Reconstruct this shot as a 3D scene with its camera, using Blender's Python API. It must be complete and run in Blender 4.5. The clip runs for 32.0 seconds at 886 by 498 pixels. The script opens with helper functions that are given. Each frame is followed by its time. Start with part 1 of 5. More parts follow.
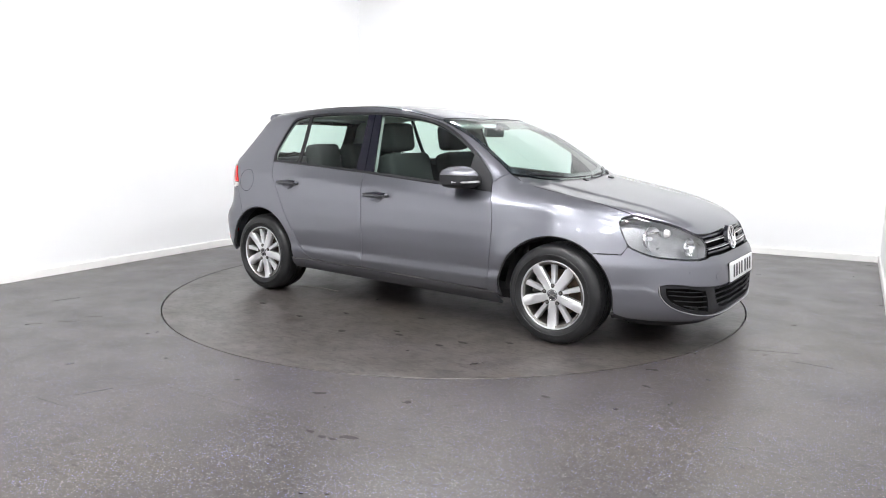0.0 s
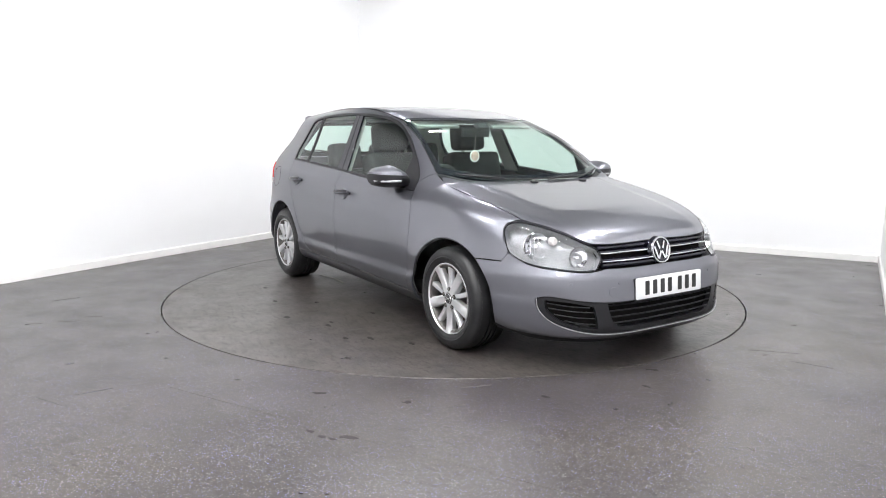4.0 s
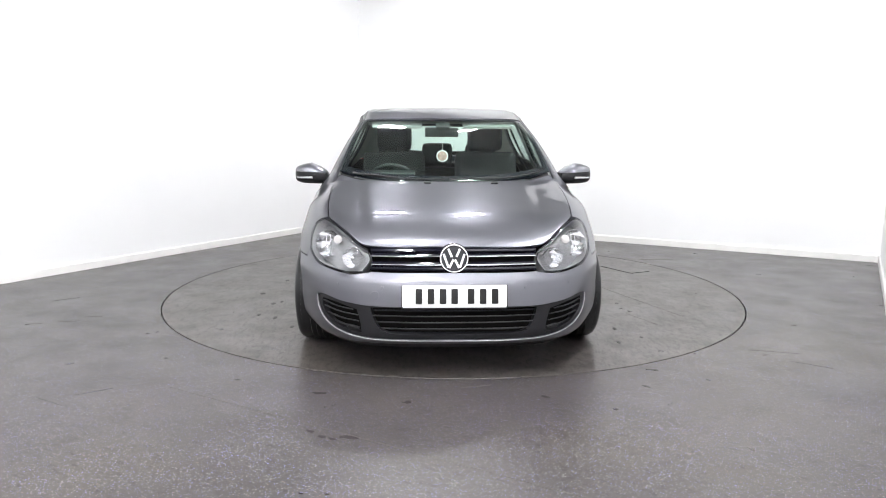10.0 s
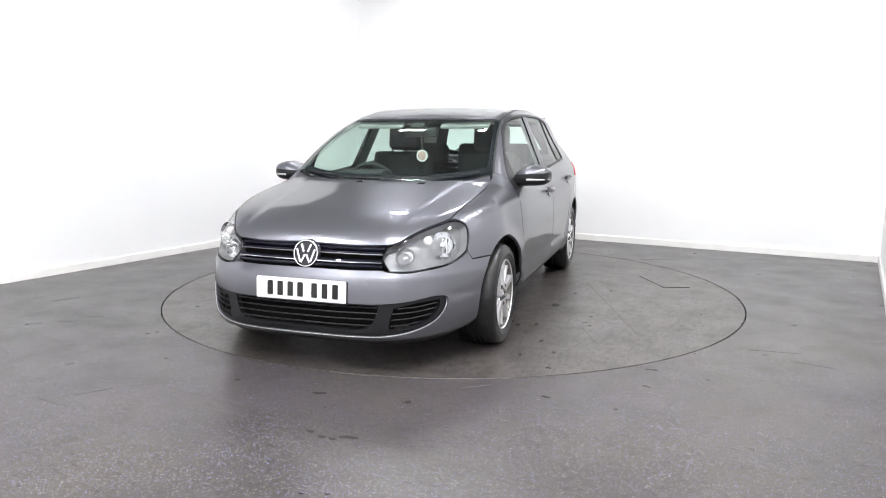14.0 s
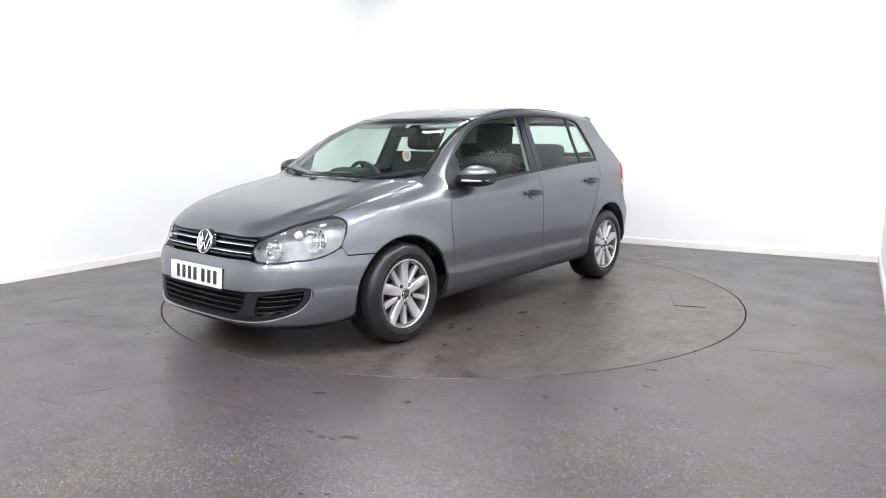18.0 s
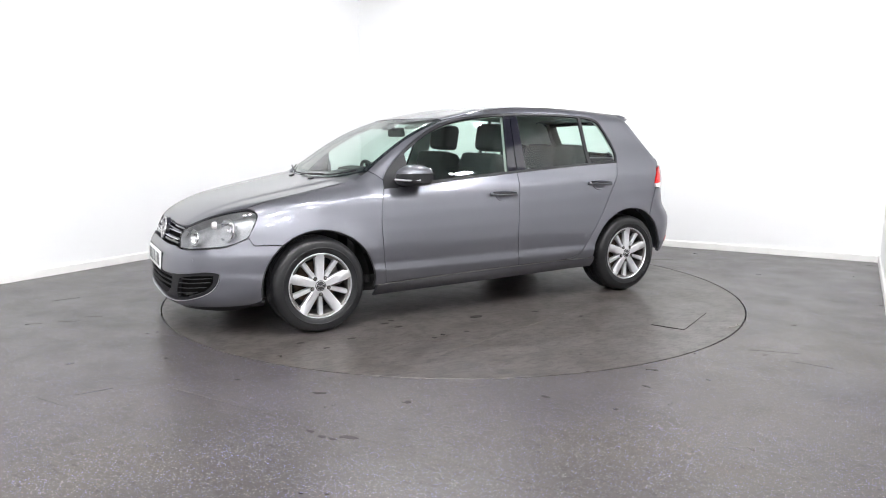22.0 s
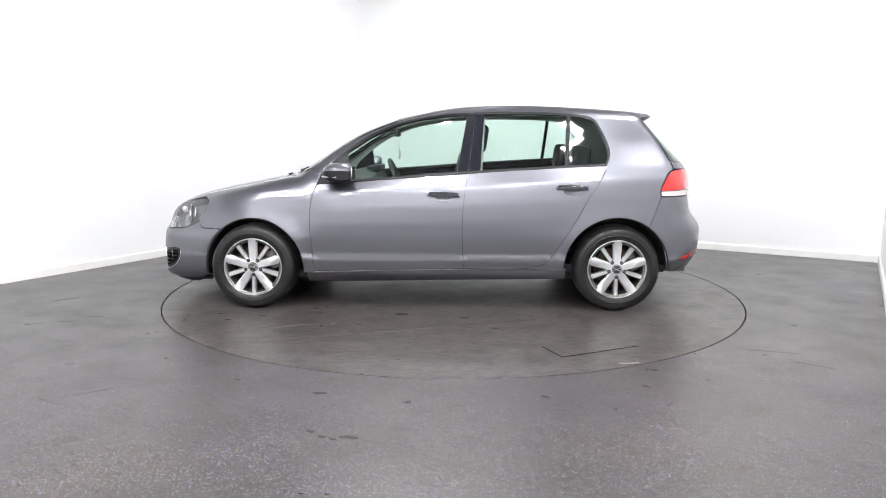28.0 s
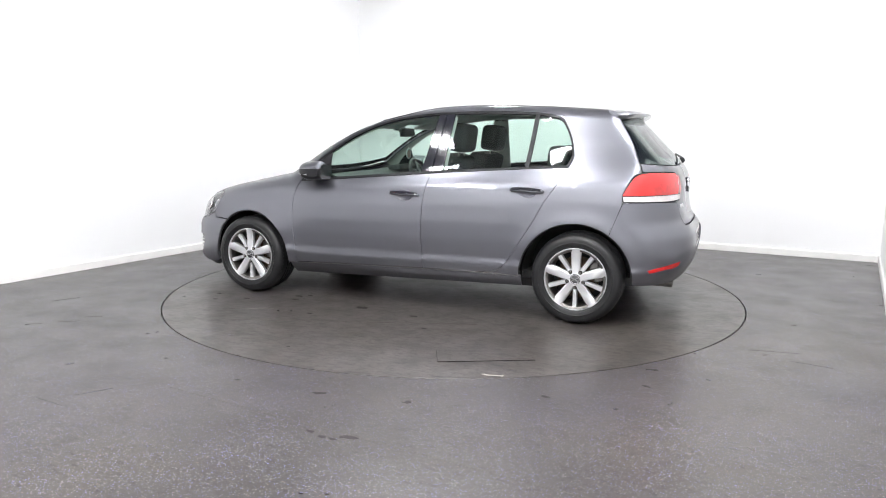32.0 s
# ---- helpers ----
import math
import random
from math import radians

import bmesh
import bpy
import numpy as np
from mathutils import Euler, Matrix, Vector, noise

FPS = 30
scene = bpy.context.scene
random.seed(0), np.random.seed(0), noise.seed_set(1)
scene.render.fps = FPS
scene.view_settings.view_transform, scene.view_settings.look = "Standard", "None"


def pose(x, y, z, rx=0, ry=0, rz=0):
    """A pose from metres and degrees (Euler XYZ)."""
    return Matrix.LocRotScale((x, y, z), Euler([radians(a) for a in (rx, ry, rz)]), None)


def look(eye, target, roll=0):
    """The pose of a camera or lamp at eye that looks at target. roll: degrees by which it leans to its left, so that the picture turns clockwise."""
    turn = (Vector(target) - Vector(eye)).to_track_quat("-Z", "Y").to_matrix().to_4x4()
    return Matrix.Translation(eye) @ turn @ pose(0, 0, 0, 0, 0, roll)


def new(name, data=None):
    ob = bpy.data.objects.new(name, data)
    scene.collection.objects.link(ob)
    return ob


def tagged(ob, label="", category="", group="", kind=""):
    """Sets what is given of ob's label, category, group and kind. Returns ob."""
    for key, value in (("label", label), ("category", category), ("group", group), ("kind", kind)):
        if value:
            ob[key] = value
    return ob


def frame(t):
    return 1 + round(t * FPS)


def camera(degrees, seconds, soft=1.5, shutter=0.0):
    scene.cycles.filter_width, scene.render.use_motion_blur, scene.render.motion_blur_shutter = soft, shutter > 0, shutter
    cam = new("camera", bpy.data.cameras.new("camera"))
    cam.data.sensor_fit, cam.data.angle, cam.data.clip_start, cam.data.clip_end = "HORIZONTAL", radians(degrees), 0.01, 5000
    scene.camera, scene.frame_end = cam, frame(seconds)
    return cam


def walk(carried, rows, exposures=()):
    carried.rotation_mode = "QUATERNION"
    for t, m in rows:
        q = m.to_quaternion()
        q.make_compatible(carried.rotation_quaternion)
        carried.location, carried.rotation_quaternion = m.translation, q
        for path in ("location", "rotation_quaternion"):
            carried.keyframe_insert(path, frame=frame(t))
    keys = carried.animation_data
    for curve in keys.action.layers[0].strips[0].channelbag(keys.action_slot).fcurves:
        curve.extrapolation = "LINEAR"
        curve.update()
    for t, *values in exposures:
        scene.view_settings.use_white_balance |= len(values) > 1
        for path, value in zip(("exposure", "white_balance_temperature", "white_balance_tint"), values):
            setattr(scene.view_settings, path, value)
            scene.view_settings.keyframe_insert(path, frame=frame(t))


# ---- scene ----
from mathutils.geometry import delaunay_2d_cdt

cam = camera(64.08, 32.0, soft=1.0)
EYE = Vector((0.0, -5.7012, 1.2259))
YAW, PITCH, ROLL = radians(-0.7662), radians(-9.0476), 0.1764
AIM = EYE + Vector((math.sin(YAW) * math.cos(PITCH), math.cos(YAW) * math.cos(PITCH), math.sin(PITCH)))
walk(cam, [(0.0, look(EYE, AIM, ROLL)), (32.0, look(EYE, AIM, ROLL))], exposures=[(0.0, 0.0), (32.0, 0.0)])

# the turntable's turn, degrees at the start and degrees per second
TURN0, TURN_RATE = -35.158, -5.1990
CAR_X, CAR_Y = 0.1207, -0.0996
TABLE_R = 2.2228

# ---- world and light ----
world = bpy.data.worlds.new("world")
scene.world = world
world.use_nodes = True
world.node_tree.nodes["Background"].inputs[0].default_value = (0.9, 0.95, 1.0, 1)
world.node_tree.nodes["Background"].inputs[1].default_value = 0.03
LIGHT_GLOW = 275.0


# ---- materials ----
def material(name, colour, rough=0.5, metal=0.0, coat=0.0, spec=0.5, vary=0.0, scale=8.0, bump=0.0, bump_scale=200.0):
    m = bpy.data.materials.new(name)
    m.use_nodes = True
    nt = m.node_tree
    p = nt.nodes["Principled BSDF"]
    p.inputs["Base Color"].default_value = (*colour, 1)
    p.inputs["Roughness"].default_value = rough
    p.inputs["Metallic"].default_value = metal
    p.inputs["Coat Weight"].default_value = coat
    p.inputs["Coat Roughness"].default_value = 0.04
    p.inputs["Specular IOR Level"].default_value = spec
    tc = nt.nodes.new("ShaderNodeTexCoord")
    if vary:
        n = nt.nodes.new("ShaderNodeTexNoise")
        n.inputs["Scale"].default_value, n.inputs["Detail"].default_value = scale, 6
        r = nt.nodes.new("ShaderNodeValToRGB")
        r.color_ramp.elements[0].position, r.color_ramp.elements[1].position = 0.3, 0.7
        r.color_ramp.elements[0].color = (*[c * (1 - vary) for c in colour], 1)
        r.color_ramp.elements[1].color = (*[min(1, c * (1 + vary)) for c in colour], 1)
        nt.links.new(tc.outputs["Object"], n.inputs["Vector"])
        nt.links.new(n.outputs["Fac"], r.inputs[0])
        nt.links.new(r.outputs[0], p.inputs["Base Color"])
    if bump:
        n = nt.nodes.new("ShaderNodeTexNoise")
        n.inputs["Scale"].default_value, n.inputs["Detail"].default_value = bump_scale, 4
        b = nt.nodes.new("ShaderNodeBump")
        b.inputs["Strength"].default_value, b.inputs["Distance"].default_value = bump, 0.002
        nt.links.new(tc.outputs["Object"], n.inputs["Vector"])
        nt.links.new(n.outputs["Fac"], b.inputs["Height"])
        nt.links.new(b.outputs[0], p.inputs["Normal"])
    return m


def glass(name, tint, gloss_rough=0.0, base_gloss=0.05):
    """A thin pane: tinted see-through with a clear reflection on top."""
    m = bpy.data.materials.new(name)
    m.use_nodes = True
    nt = m.node_tree
    nt.nodes.clear()
    out = nt.nodes.new("ShaderNodeOutputMaterial")
    mix = nt.nodes.new("ShaderNodeMixShader")
    lw = nt.nodes.new("ShaderNodeLayerWeight")
    lw.inputs["Blend"].default_value = 0.5
    pw = nt.nodes.new("ShaderNodeMath")
    pw.operation, pw.inputs[1].default_value = "POWER", 4.5
    fr = nt.nodes.new("ShaderNodeMapRange")
    fr.inputs["To Min"].default_value, fr.inputs["To Max"].default_value = base_gloss, 0.9
    nt.links.new(lw.outputs["Facing"], pw.inputs[0])
    nt.links.new(pw.outputs[0], fr.inputs["Value"])
    tr = nt.nodes.new("ShaderNodeBsdfTransparent")
    tr.inputs[0].default_value = (*tint, 1)
    gl = nt.nodes.new("ShaderNodeBsdfGlossy")
    gl.inputs["Roughness"].default_value = gloss_rough
    nt.links.new(fr.outputs[0], mix.inputs[0])
    nt.links.new(tr.outputs[0], mix.inputs[1])
    nt.links.new(gl.outputs[0], mix.inputs[2])
    nt.links.new(mix.outputs[0], out.inputs[0])
    return m


def paint_material():
    m = material("grey_metallic_paint", (0.118, 0.116, 0.138), 0.31, 0.82, 0.9)
    nt = m.node_tree
    p = nt.nodes["Principled BSDF"]
    tc = nt.nodes.new("ShaderNodeTexCoord")
    v = nt.nodes.new("ShaderNodeTexVoronoi")
    v.inputs["Scale"].default_value = 1400
    nt.links.new(tc.outputs["Object"], v.inputs["Vector"])
    r = nt.nodes.new("ShaderNodeValToRGB")
    p.inputs["Coat Roughness"].default_value = 0.025
    p.inputs["Specular Tint"].default_value = (0.36, 0.36, 0.38, 1)
    r.color_ramp.elements[0].color = (0.165, 0.167, 0.190, 1)
    r.color_ramp.elements[1].color = (0.182, 0.185, 0.209, 1)
    nt.links.new(v.outputs["Color"], r.inputs[0])
    nt.links.new(r.outputs[0], p.inputs["Base Color"])
    return m


def floor_material(name, worn):
    """Grey-brown safety vinyl with pale and bluish flecks, scuffs and a worn sheen; worn: how far the flecks are gone."""
    m = bpy.data.materials.new(name)
    m.use_nodes = True
    nt = m.node_tree
    p = nt.nodes["Principled BSDF"]
    tc = nt.nodes.new("ShaderNodeTexCoord")

    def noise_at(scale, detail=5, rough=0.6, stretch=None):
        n = nt.nodes.new("ShaderNodeTexNoise")
        n.inputs["Scale"].default_value, n.inputs["Detail"].default_value, n.inputs["Roughness"].default_value = scale, detail, rough
        src = tc.outputs["Object"]
        if stretch:
            mp = nt.nodes.new("ShaderNodeMapping")
            mp.inputs["Scale"].default_value = stretch
            mp.inputs["Rotation"].default_value = (0, 0, 0.5)
            nt.links.new(src, mp.inputs[0])
            src = mp.outputs[0]
        nt.links.new(src, n.inputs["Vector"])
        return n.outputs["Fac"]

    def ramp(src, a, b, ca, cb):
        r = nt.nodes.new("ShaderNodeValToRGB")
        r.color_ramp.elements[0].position, r.color_ramp.elements[1].position = a, b
        r.color_ramp.elements[0].color, r.color_ramp.elements[1].color = (*ca, 1), (*cb, 1)
        nt.links.new(src, r.inputs[0])
        return r.outputs[0]

    def mixc(fac, a, b, kind="MIX"):
        x = nt.nodes.new("ShaderNodeMix")
        x.data_type, x.blend_type = "RGBA", kind
        for sock, val in ((x.inputs[0], fac), (x.inputs[6], a), (x.inputs[7], b)):
            if isinstance(val, (int, float)):
                sock.default_value = val
            elif isinstance(val, tuple):
                sock.default_value = (*val, 1)
            else:
                nt.links.new(val, sock)
        return x.outputs[2]

    base = ramp(noise_at(1.1), 0.3, 0.72, tuple(c * (1 + 0.9 * worn) for c in (0.040, 0.0355, 0.0335)), tuple(c * (1 + 0.9 * worn) for c in (0.056, 0.050, 0.0475)))
    tint = ramp(noise_at(0.55, 4), 0.48, 0.66, (0, 0, 0), (0.6, 0.6, 0.6))
    base = mixc(tint, base, (0.060, 0.052, 0.040))
    blot = ramp(noise_at(7.0, 8, 0.7), 0.52 - 0.06 * worn, 0.74 - 0.10 * worn, (0, 0, 0), (0.9, 0.9, 0.9))
    base = mixc(blot, base, tuple(c * (1 - 0.15 * worn) for c in (0.040, 0.036, 0.034)))
    brown = ramp(noise_at(4.2, 9, 0.72, (1, 1.8, 1)), 0.54, 0.70, (0, 0, 0), (0.35 + 0.5 * worn, 0.35 + 0.5 * worn, 0.35 + 0.5 * worn))
    base = mixc(brown, base, (0.046, 0.033, 0.024))
    smear = ramp(noise_at(13, 9, 0.8, (1, 2.5, 1)), 0.555 - 0.045 * worn, 0.60 - 0.02 * worn, (0, 0, 0), (0.9, 0.9, 0.9))
    base = mixc(smear, base, (0.014, 0.012, 0.011))
    scuff = ramp(noise_at(5.0, 9, 0.75, (1, 6, 1)), 0.60, 0.75, (0, 0, 0), (0.5, 0.5, 0.5))
    base = mixc(scuff, base, (0.115, 0.107, 0.10))
    grit = ramp(noise_at(75, 4, 0.7), 0.35, 0.7, (0.75, 0.75, 0.75), (1.3, 1.28, 1.26))
    base = mixc(1.0, base, grit, "MULTIPLY")

    def flecks(scale, size, share, base):
        v = nt.nodes.new("ShaderNodeTexVoronoi")
        v.voronoi_dimensions = "2D"
        v.inputs["Scale"].default_value = scale
        nt.links.new(tc.outputs["Object"], v.inputs["Vector"])
        sep = nt.nodes.new("ShaderNodeSeparateColor")
        nt.links.new(v.outputs["Color"], sep.inputs[0])
        grow = nt.nodes.new("ShaderNodeMath")
        grow.operation = "MULTIPLY_ADD"
        grow.inputs[1].default_value, grow.inputs[2].default_value = -size, 0.0
        nt.links.new(sep.outputs[2], grow.inputs[0])
        dist = nt.nodes.new("ShaderNodeMath")
        nt.links.new(v.outputs["Distance"], dist.inputs[0])
        nt.links.new(grow.outputs[0], dist.inputs[1])
        near = ramp(dist.outputs[0], 0.0, 0.06, (1, 1, 1), (0, 0, 0))
        some = ramp(sep.outputs[0], 1 - share, 1 - share + 0.02, (0, 0, 0), (1, 1, 1))
        mask = mixc(1.0, near, some, "MULTIPLY")
        rub = ramp(noise_at(1.7, 6, 0.65), 0.30 + 0.24 * worn, 0.70 + 0.14 * worn, (0.35 - 0.3 * worn,) * 3, (1, 1, 1))
        mask = mixc(1.0, mask, rub, "MULTIPLY")
        r = nt.nodes.new("ShaderNodeValToRGB")
        r.color_ramp.interpolation = "CONSTANT"
        r.color_ramp.elements[0].position, r.color_ramp.elements[0].color = 0.0, (0.43, 0.42, 0.42, 1)
        r.color_ramp.elements[1].position, r.color_ramp.elements[1].color = 0.38, (0.24, 0.24, 0.57, 1)
        for pos, col in ((0.62, (0.20, 0.19, 0.42, 1)), (0.82, (0.30, 0.22, 0.19, 1))):
            e = r.color_ramp.elements.new(pos)
            e.color = col
        nt.links.new(sep.outputs[1], r.inputs[0])
        return mixc(mask, base, r.outputs[0])
    base = flecks(95, 0.27, 0.29, base)
    base = flecks(170, 0.32, 0.30, base)
    nt.links.new(base, p.inputs["Base Color"])
    nt.links.new(ramp(noise_at(3.0, 6), 0.3, 0.75, (0.27, 0.27, 0.27), (0.42, 0.42, 0.42)), p.inputs["Roughness"])
    p.inputs["Specular IOR Level"].default_value = 0.5
    b = nt.nodes.new("ShaderNodeBump")
    b.inputs["Strength"].default_value, b.inputs["Distance"].default_value = 0.25, 0.002
    nt.links.new(noise_at(160, 3), b.inputs["Height"])
    nt.links.new(b.outputs[0], p.inputs["Normal"])
    return m


def glow_material(name, colour, strength):
    m = bpy.data.materials.new(name)
    m.use_nodes = True
    p = m.node_tree.nodes["Principled BSDF"]
    p.inputs["Emission Color"].default_value = (*colour, 1)
    p.inputs["Emission Strength"].default_value = strength
    return m


PAINT = paint_material()
FLOOR = floor_material("flecked_vinyl", 0.0)
DECK_VINYL = floor_material("worn_flecked_vinyl", 1.0)
WALL = material("white_wall_paint", (0.86, 0.86, 0.865), 0.6, vary=0.012, scale=1.3, bump=0.05, bump_scale=90)
DECK = material("grey_roof_deck", (0.60, 0.60, 0.60), 0.8, vary=0.1, scale=2.0)
SKIRT = material("white_gloss_skirting", (0.83, 0.82, 0.80), 0.35, vary=0.03, scale=6.0)
SPOT = glow_material("strip_light_glow", (0.98, 0.985, 1.0), LIGHT_GLOW)
TRIM = material("black_trim_plastic", (0.014, 0.014, 0.016), 0.42, spec=0.28, bump=0.15, bump_scale=600)
PIANO = material("gloss_black", (0.008, 0.008, 0.014), 0.06, spec=0.55)
RUBBER = material("tyre_rubber", (0.014, 0.014, 0.015), 0.32, spec=0.35, vary=0.25, scale=14, bump=0.2, bump_scale=300)
ALLOY = material("silver_alloy", (0.70, 0.70, 0.715), 0.33, 0.8, coat=0.4, vary=0.04, scale=20)
CHROME = material("chrome", (0.86, 0.86, 0.87), 0.07, 1.0)
STEEL = material("dull_brake_steel", (0.20, 0.19, 0.18), 0.4, 0.9, vary=0.2, scale=40)
DARK = material("dark_underbody", (0.02, 0.02, 0.021), 0.8, vary=0.3, scale=6)
FABRIC = material("charcoal_seat_fabric", (0.028, 0.029, 0.031), 0.95, vary=0.06, scale=12)
LINER = material("pale_grey_headliner", (0.42, 0.43, 0.41), 0.9, vary=0.05, scale=30)
DASH = material("charcoal_dash_plastic", (0.035, 0.037, 0.038), 0.6, bump=0.3, bump_scale=500)
PANE = glass("green_tinted_glass", (0.80, 0.92, 0.865))
CLEAR = glass("clear_lens", (0.93, 0.94, 0.95), 0.02)
INDICATOR = material("clear_indicator_lens", (0.40, 0.40, 0.41), 0.18, coat=0.8, vary=0.15, scale=60)
RED = material("red_lamp_plastic", (0.62, 0.012, 0.012), 0.12, coat=1.0, vary=0.15, scale=25)
PALE = material("pale_lamp_plastic", (0.72, 0.68, 0.66), 0.15, coat=1.0, vary=0.08, scale=40)
PLATE = material("white_plate_plastic", (0.80, 0.80, 0.80), 0.3)
INK = material("black_plate_ink", (0.012, 0.012, 0.012), 0.4)
LAMPBODY = material("smoked_lamp_housing", (0.10, 0.10, 0.105), 0.25, 0.6)
MIRROR = material("mirror_glass", (0.9, 0.9, 0.9), 0.02, 1.0)
BEAD = material("cream_and_red_ornament", (0.55, 0.36, 0.31), 0.4, vary=0.4, scale=60)
STAIN = material("dark_oil_stain", (0.018, 0.016, 0.015), 0.5, vary=0.3, scale=40)
SCUFF = material("pale_scuffed_vinyl", (0.095, 0.088, 0.08), 0.5, vary=0.4, scale=30)
LAMPSILVER = material("silver_lamp_housing", (0.30, 0.30, 0.307), 0.32, 0.5, vary=0.15, scale=30)
RUST = material("rusty_brake_iron", (0.11, 0.075, 0.05), 0.6, 0.4, vary=0.4, scale=35)
GROOVE = material("dark_groove", (0.008, 0.0075, 0.0075), 0.9, spec=0.05)
PAPER = material("pale_scrap", (0.38, 0.36, 0.33), 0.6)


# ---- small builders ----
def part(name, bm, mat, parent, label="", smooth=True):
    me = bpy.data.meshes.new(name)
    bm.to_mesh(me)
    bm.free()
    me.materials.append(mat)
    if smooth:
        for f in me.polygons:
            f.use_smooth = True
        me.set_sharp_from_angle(angle=radians(35))
    ob = new(name, me)
    ob.parent = parent
    if label:
        tagged(ob, label)
    return ob


def box(sx, sy, sz, m=Matrix(), bevel=0.0, seg=2, bm=None):
    bm = bm or bmesh.new()
    r = bmesh.ops.create_cube(bm, size=1.0, matrix=m @ Matrix.Diagonal((sx, sy, sz, 1)))
    if bevel:
        es = list({e for v in r["verts"] for e in v.link_edges})
        bmesh.ops.bevel(bm, geom=es, offset=bevel, segments=seg, profile=0.7, affect="EDGES")
    return bm


def lathe(profile, seg=48, m=Matrix(), bm=None, close=False):
    """Turns a profile of (radius, height) about z."""
    bm = bm or bmesh.new()
    rings = []
    for r, h in profile:
        if r < 1e-6:
            rings.append([bm.verts.new(m @ Vector((0, 0, h)))])
        else:
            rings.append([bm.verts.new(m @ Vector((r * math.cos(2 * math.pi * k / seg), r * math.sin(2 * math.pi * k / seg), h))) for k in range(seg)])
    pairs = list(zip(rings, rings[1:])) + ([(rings[-1], rings[0])] if close else [])
    for a, b in pairs:
        for k in range(seg):
            j = (k + 1) % seg
            if len(a) == 1 and len(b) == 1:
                continue
            if len(a) == 1:
                bm.faces.new((a[0], b[k], b[j]))
            elif len(b) == 1:
                bm.faces.new((a[k], b[0], a[j]))
            else:
                bm.faces.new((a[k], b[k], b[j], a[j]))
    bmesh.ops.recalc_face_normals(bm, faces=bm.faces)
    return bm


def prism(outline, depth, m=Matrix(), bevel=0.0, bm=None):
    """A flat outline in xy, raised along z by depth."""
    bm = bm or bmesh.new()
    n = len(outline)
    lo = [bm.verts.new(m @ Vector((x, y, 0))) for x, y in outline]
    hi = [bm.verts.new(m @ Vector((x, y, depth))) for x, y in outline]
    fs = [bm.faces.new(lo[::-1]), bm.faces.new(hi)]
    fs += [bm.faces.new((lo[k], lo[(k + 1) % n], hi[(k + 1) % n], hi[k])) for k in range(n)]
    if bevel:
        bmesh.ops.bevel(bm, geom=list(fs[1].edges), offset=bevel, segments=2, profile=0.6, affect="EDGES")
    bmesh.ops.recalc_face_normals(bm, faces=bm.faces)
    return bm


def tube(points, radius, seg=8, bm=None, flat=1.0):
    """A rod along points, with capped ends."""
    bm = bm or bmesh.new()
    pts = [Vector(p) for p in points]
    rings = []
    for k, p in enumerate(pts):
        d = (pts[min(k + 1, len(pts) - 1)] - pts[max(k - 1, 0)]).normalized()
        u = d.cross(Vector((0, 0, 1)))
        u = (u if u.length > 0.05 else d.cross(Vector((0, 1, 0)))).normalized()
        w = u.cross(d)
        rings.append([bm.verts.new(p + radius * (math.cos(a) * u + flat * math.sin(a) * w)) for a in [2 * math.pi * q / seg for q in range(seg)]])
    for a, b in zip(rings, rings[1:]):
        for k in range(seg):
            bm.faces.new((a[k], a[(k + 1) % seg], b[(k + 1) % seg], b[k]))
    bm.faces.new(rings[0][::-1])
    bm.faces.new(rings[-1])
    bmesh.ops.recalc_face_normals(bm, faces=bm.faces)
    return bm


def rounded(w, h, r, n=5):
    """A rounded rectangle outline about the origin."""
    out = []
    for cx, cy, a0 in ((w / 2 - r, h / 2 - r, 0), (-w / 2 + r, h / 2 - r, 90), (-w / 2 + r, -h / 2 + r, 180), (w / 2 - r, -h / 2 + r, 270)):
        out += [(cx + r * math.cos(radians(a0 + 90 * k / n)), cy + r * math.sin(radians(a0 + 90 * k / n))) for k in range(n + 1)]
    return out


# ---- the room ----
# walls run along two directions, turned against the camera's line
ROOM = 60.7
RU = Vector((math.cos(radians(ROOM)), math.sin(radians(ROOM)), 0))
RN = Vector((RU.y, -RU.x, 0))
N_LEFT, N_RIGHT, U_BACK, U_FRONT, ROOM_H = -3.292, 3.075, 3.195, -6.4, 3.06
DECK_H, RIG_H = 4.8, 3.65
ROOM_M = Matrix((RN.to_4d(), RU.to_4d(), (0, 0, 1, 0), (0, 0, 0, 1))).transposed()
ROOM_M[3] = (0, 0, 0, 1)
ROOM_M.translation = (0, 0, 0)


def structure(name, bm, mat, label, category):
    ob = part(name, bm, mat, None, smooth=False)
    ob.matrix_world = ROOM_M
    return tagged(ob, label, category, kind="structure")


def slab(x0, x1, y0, y1, z0, z1):
    return box(x1 - x0, y1 - y0, z1 - z0, pose((x0 + x1) / 2, (y0 + y1) / 2, (z0 + z1) / 2))


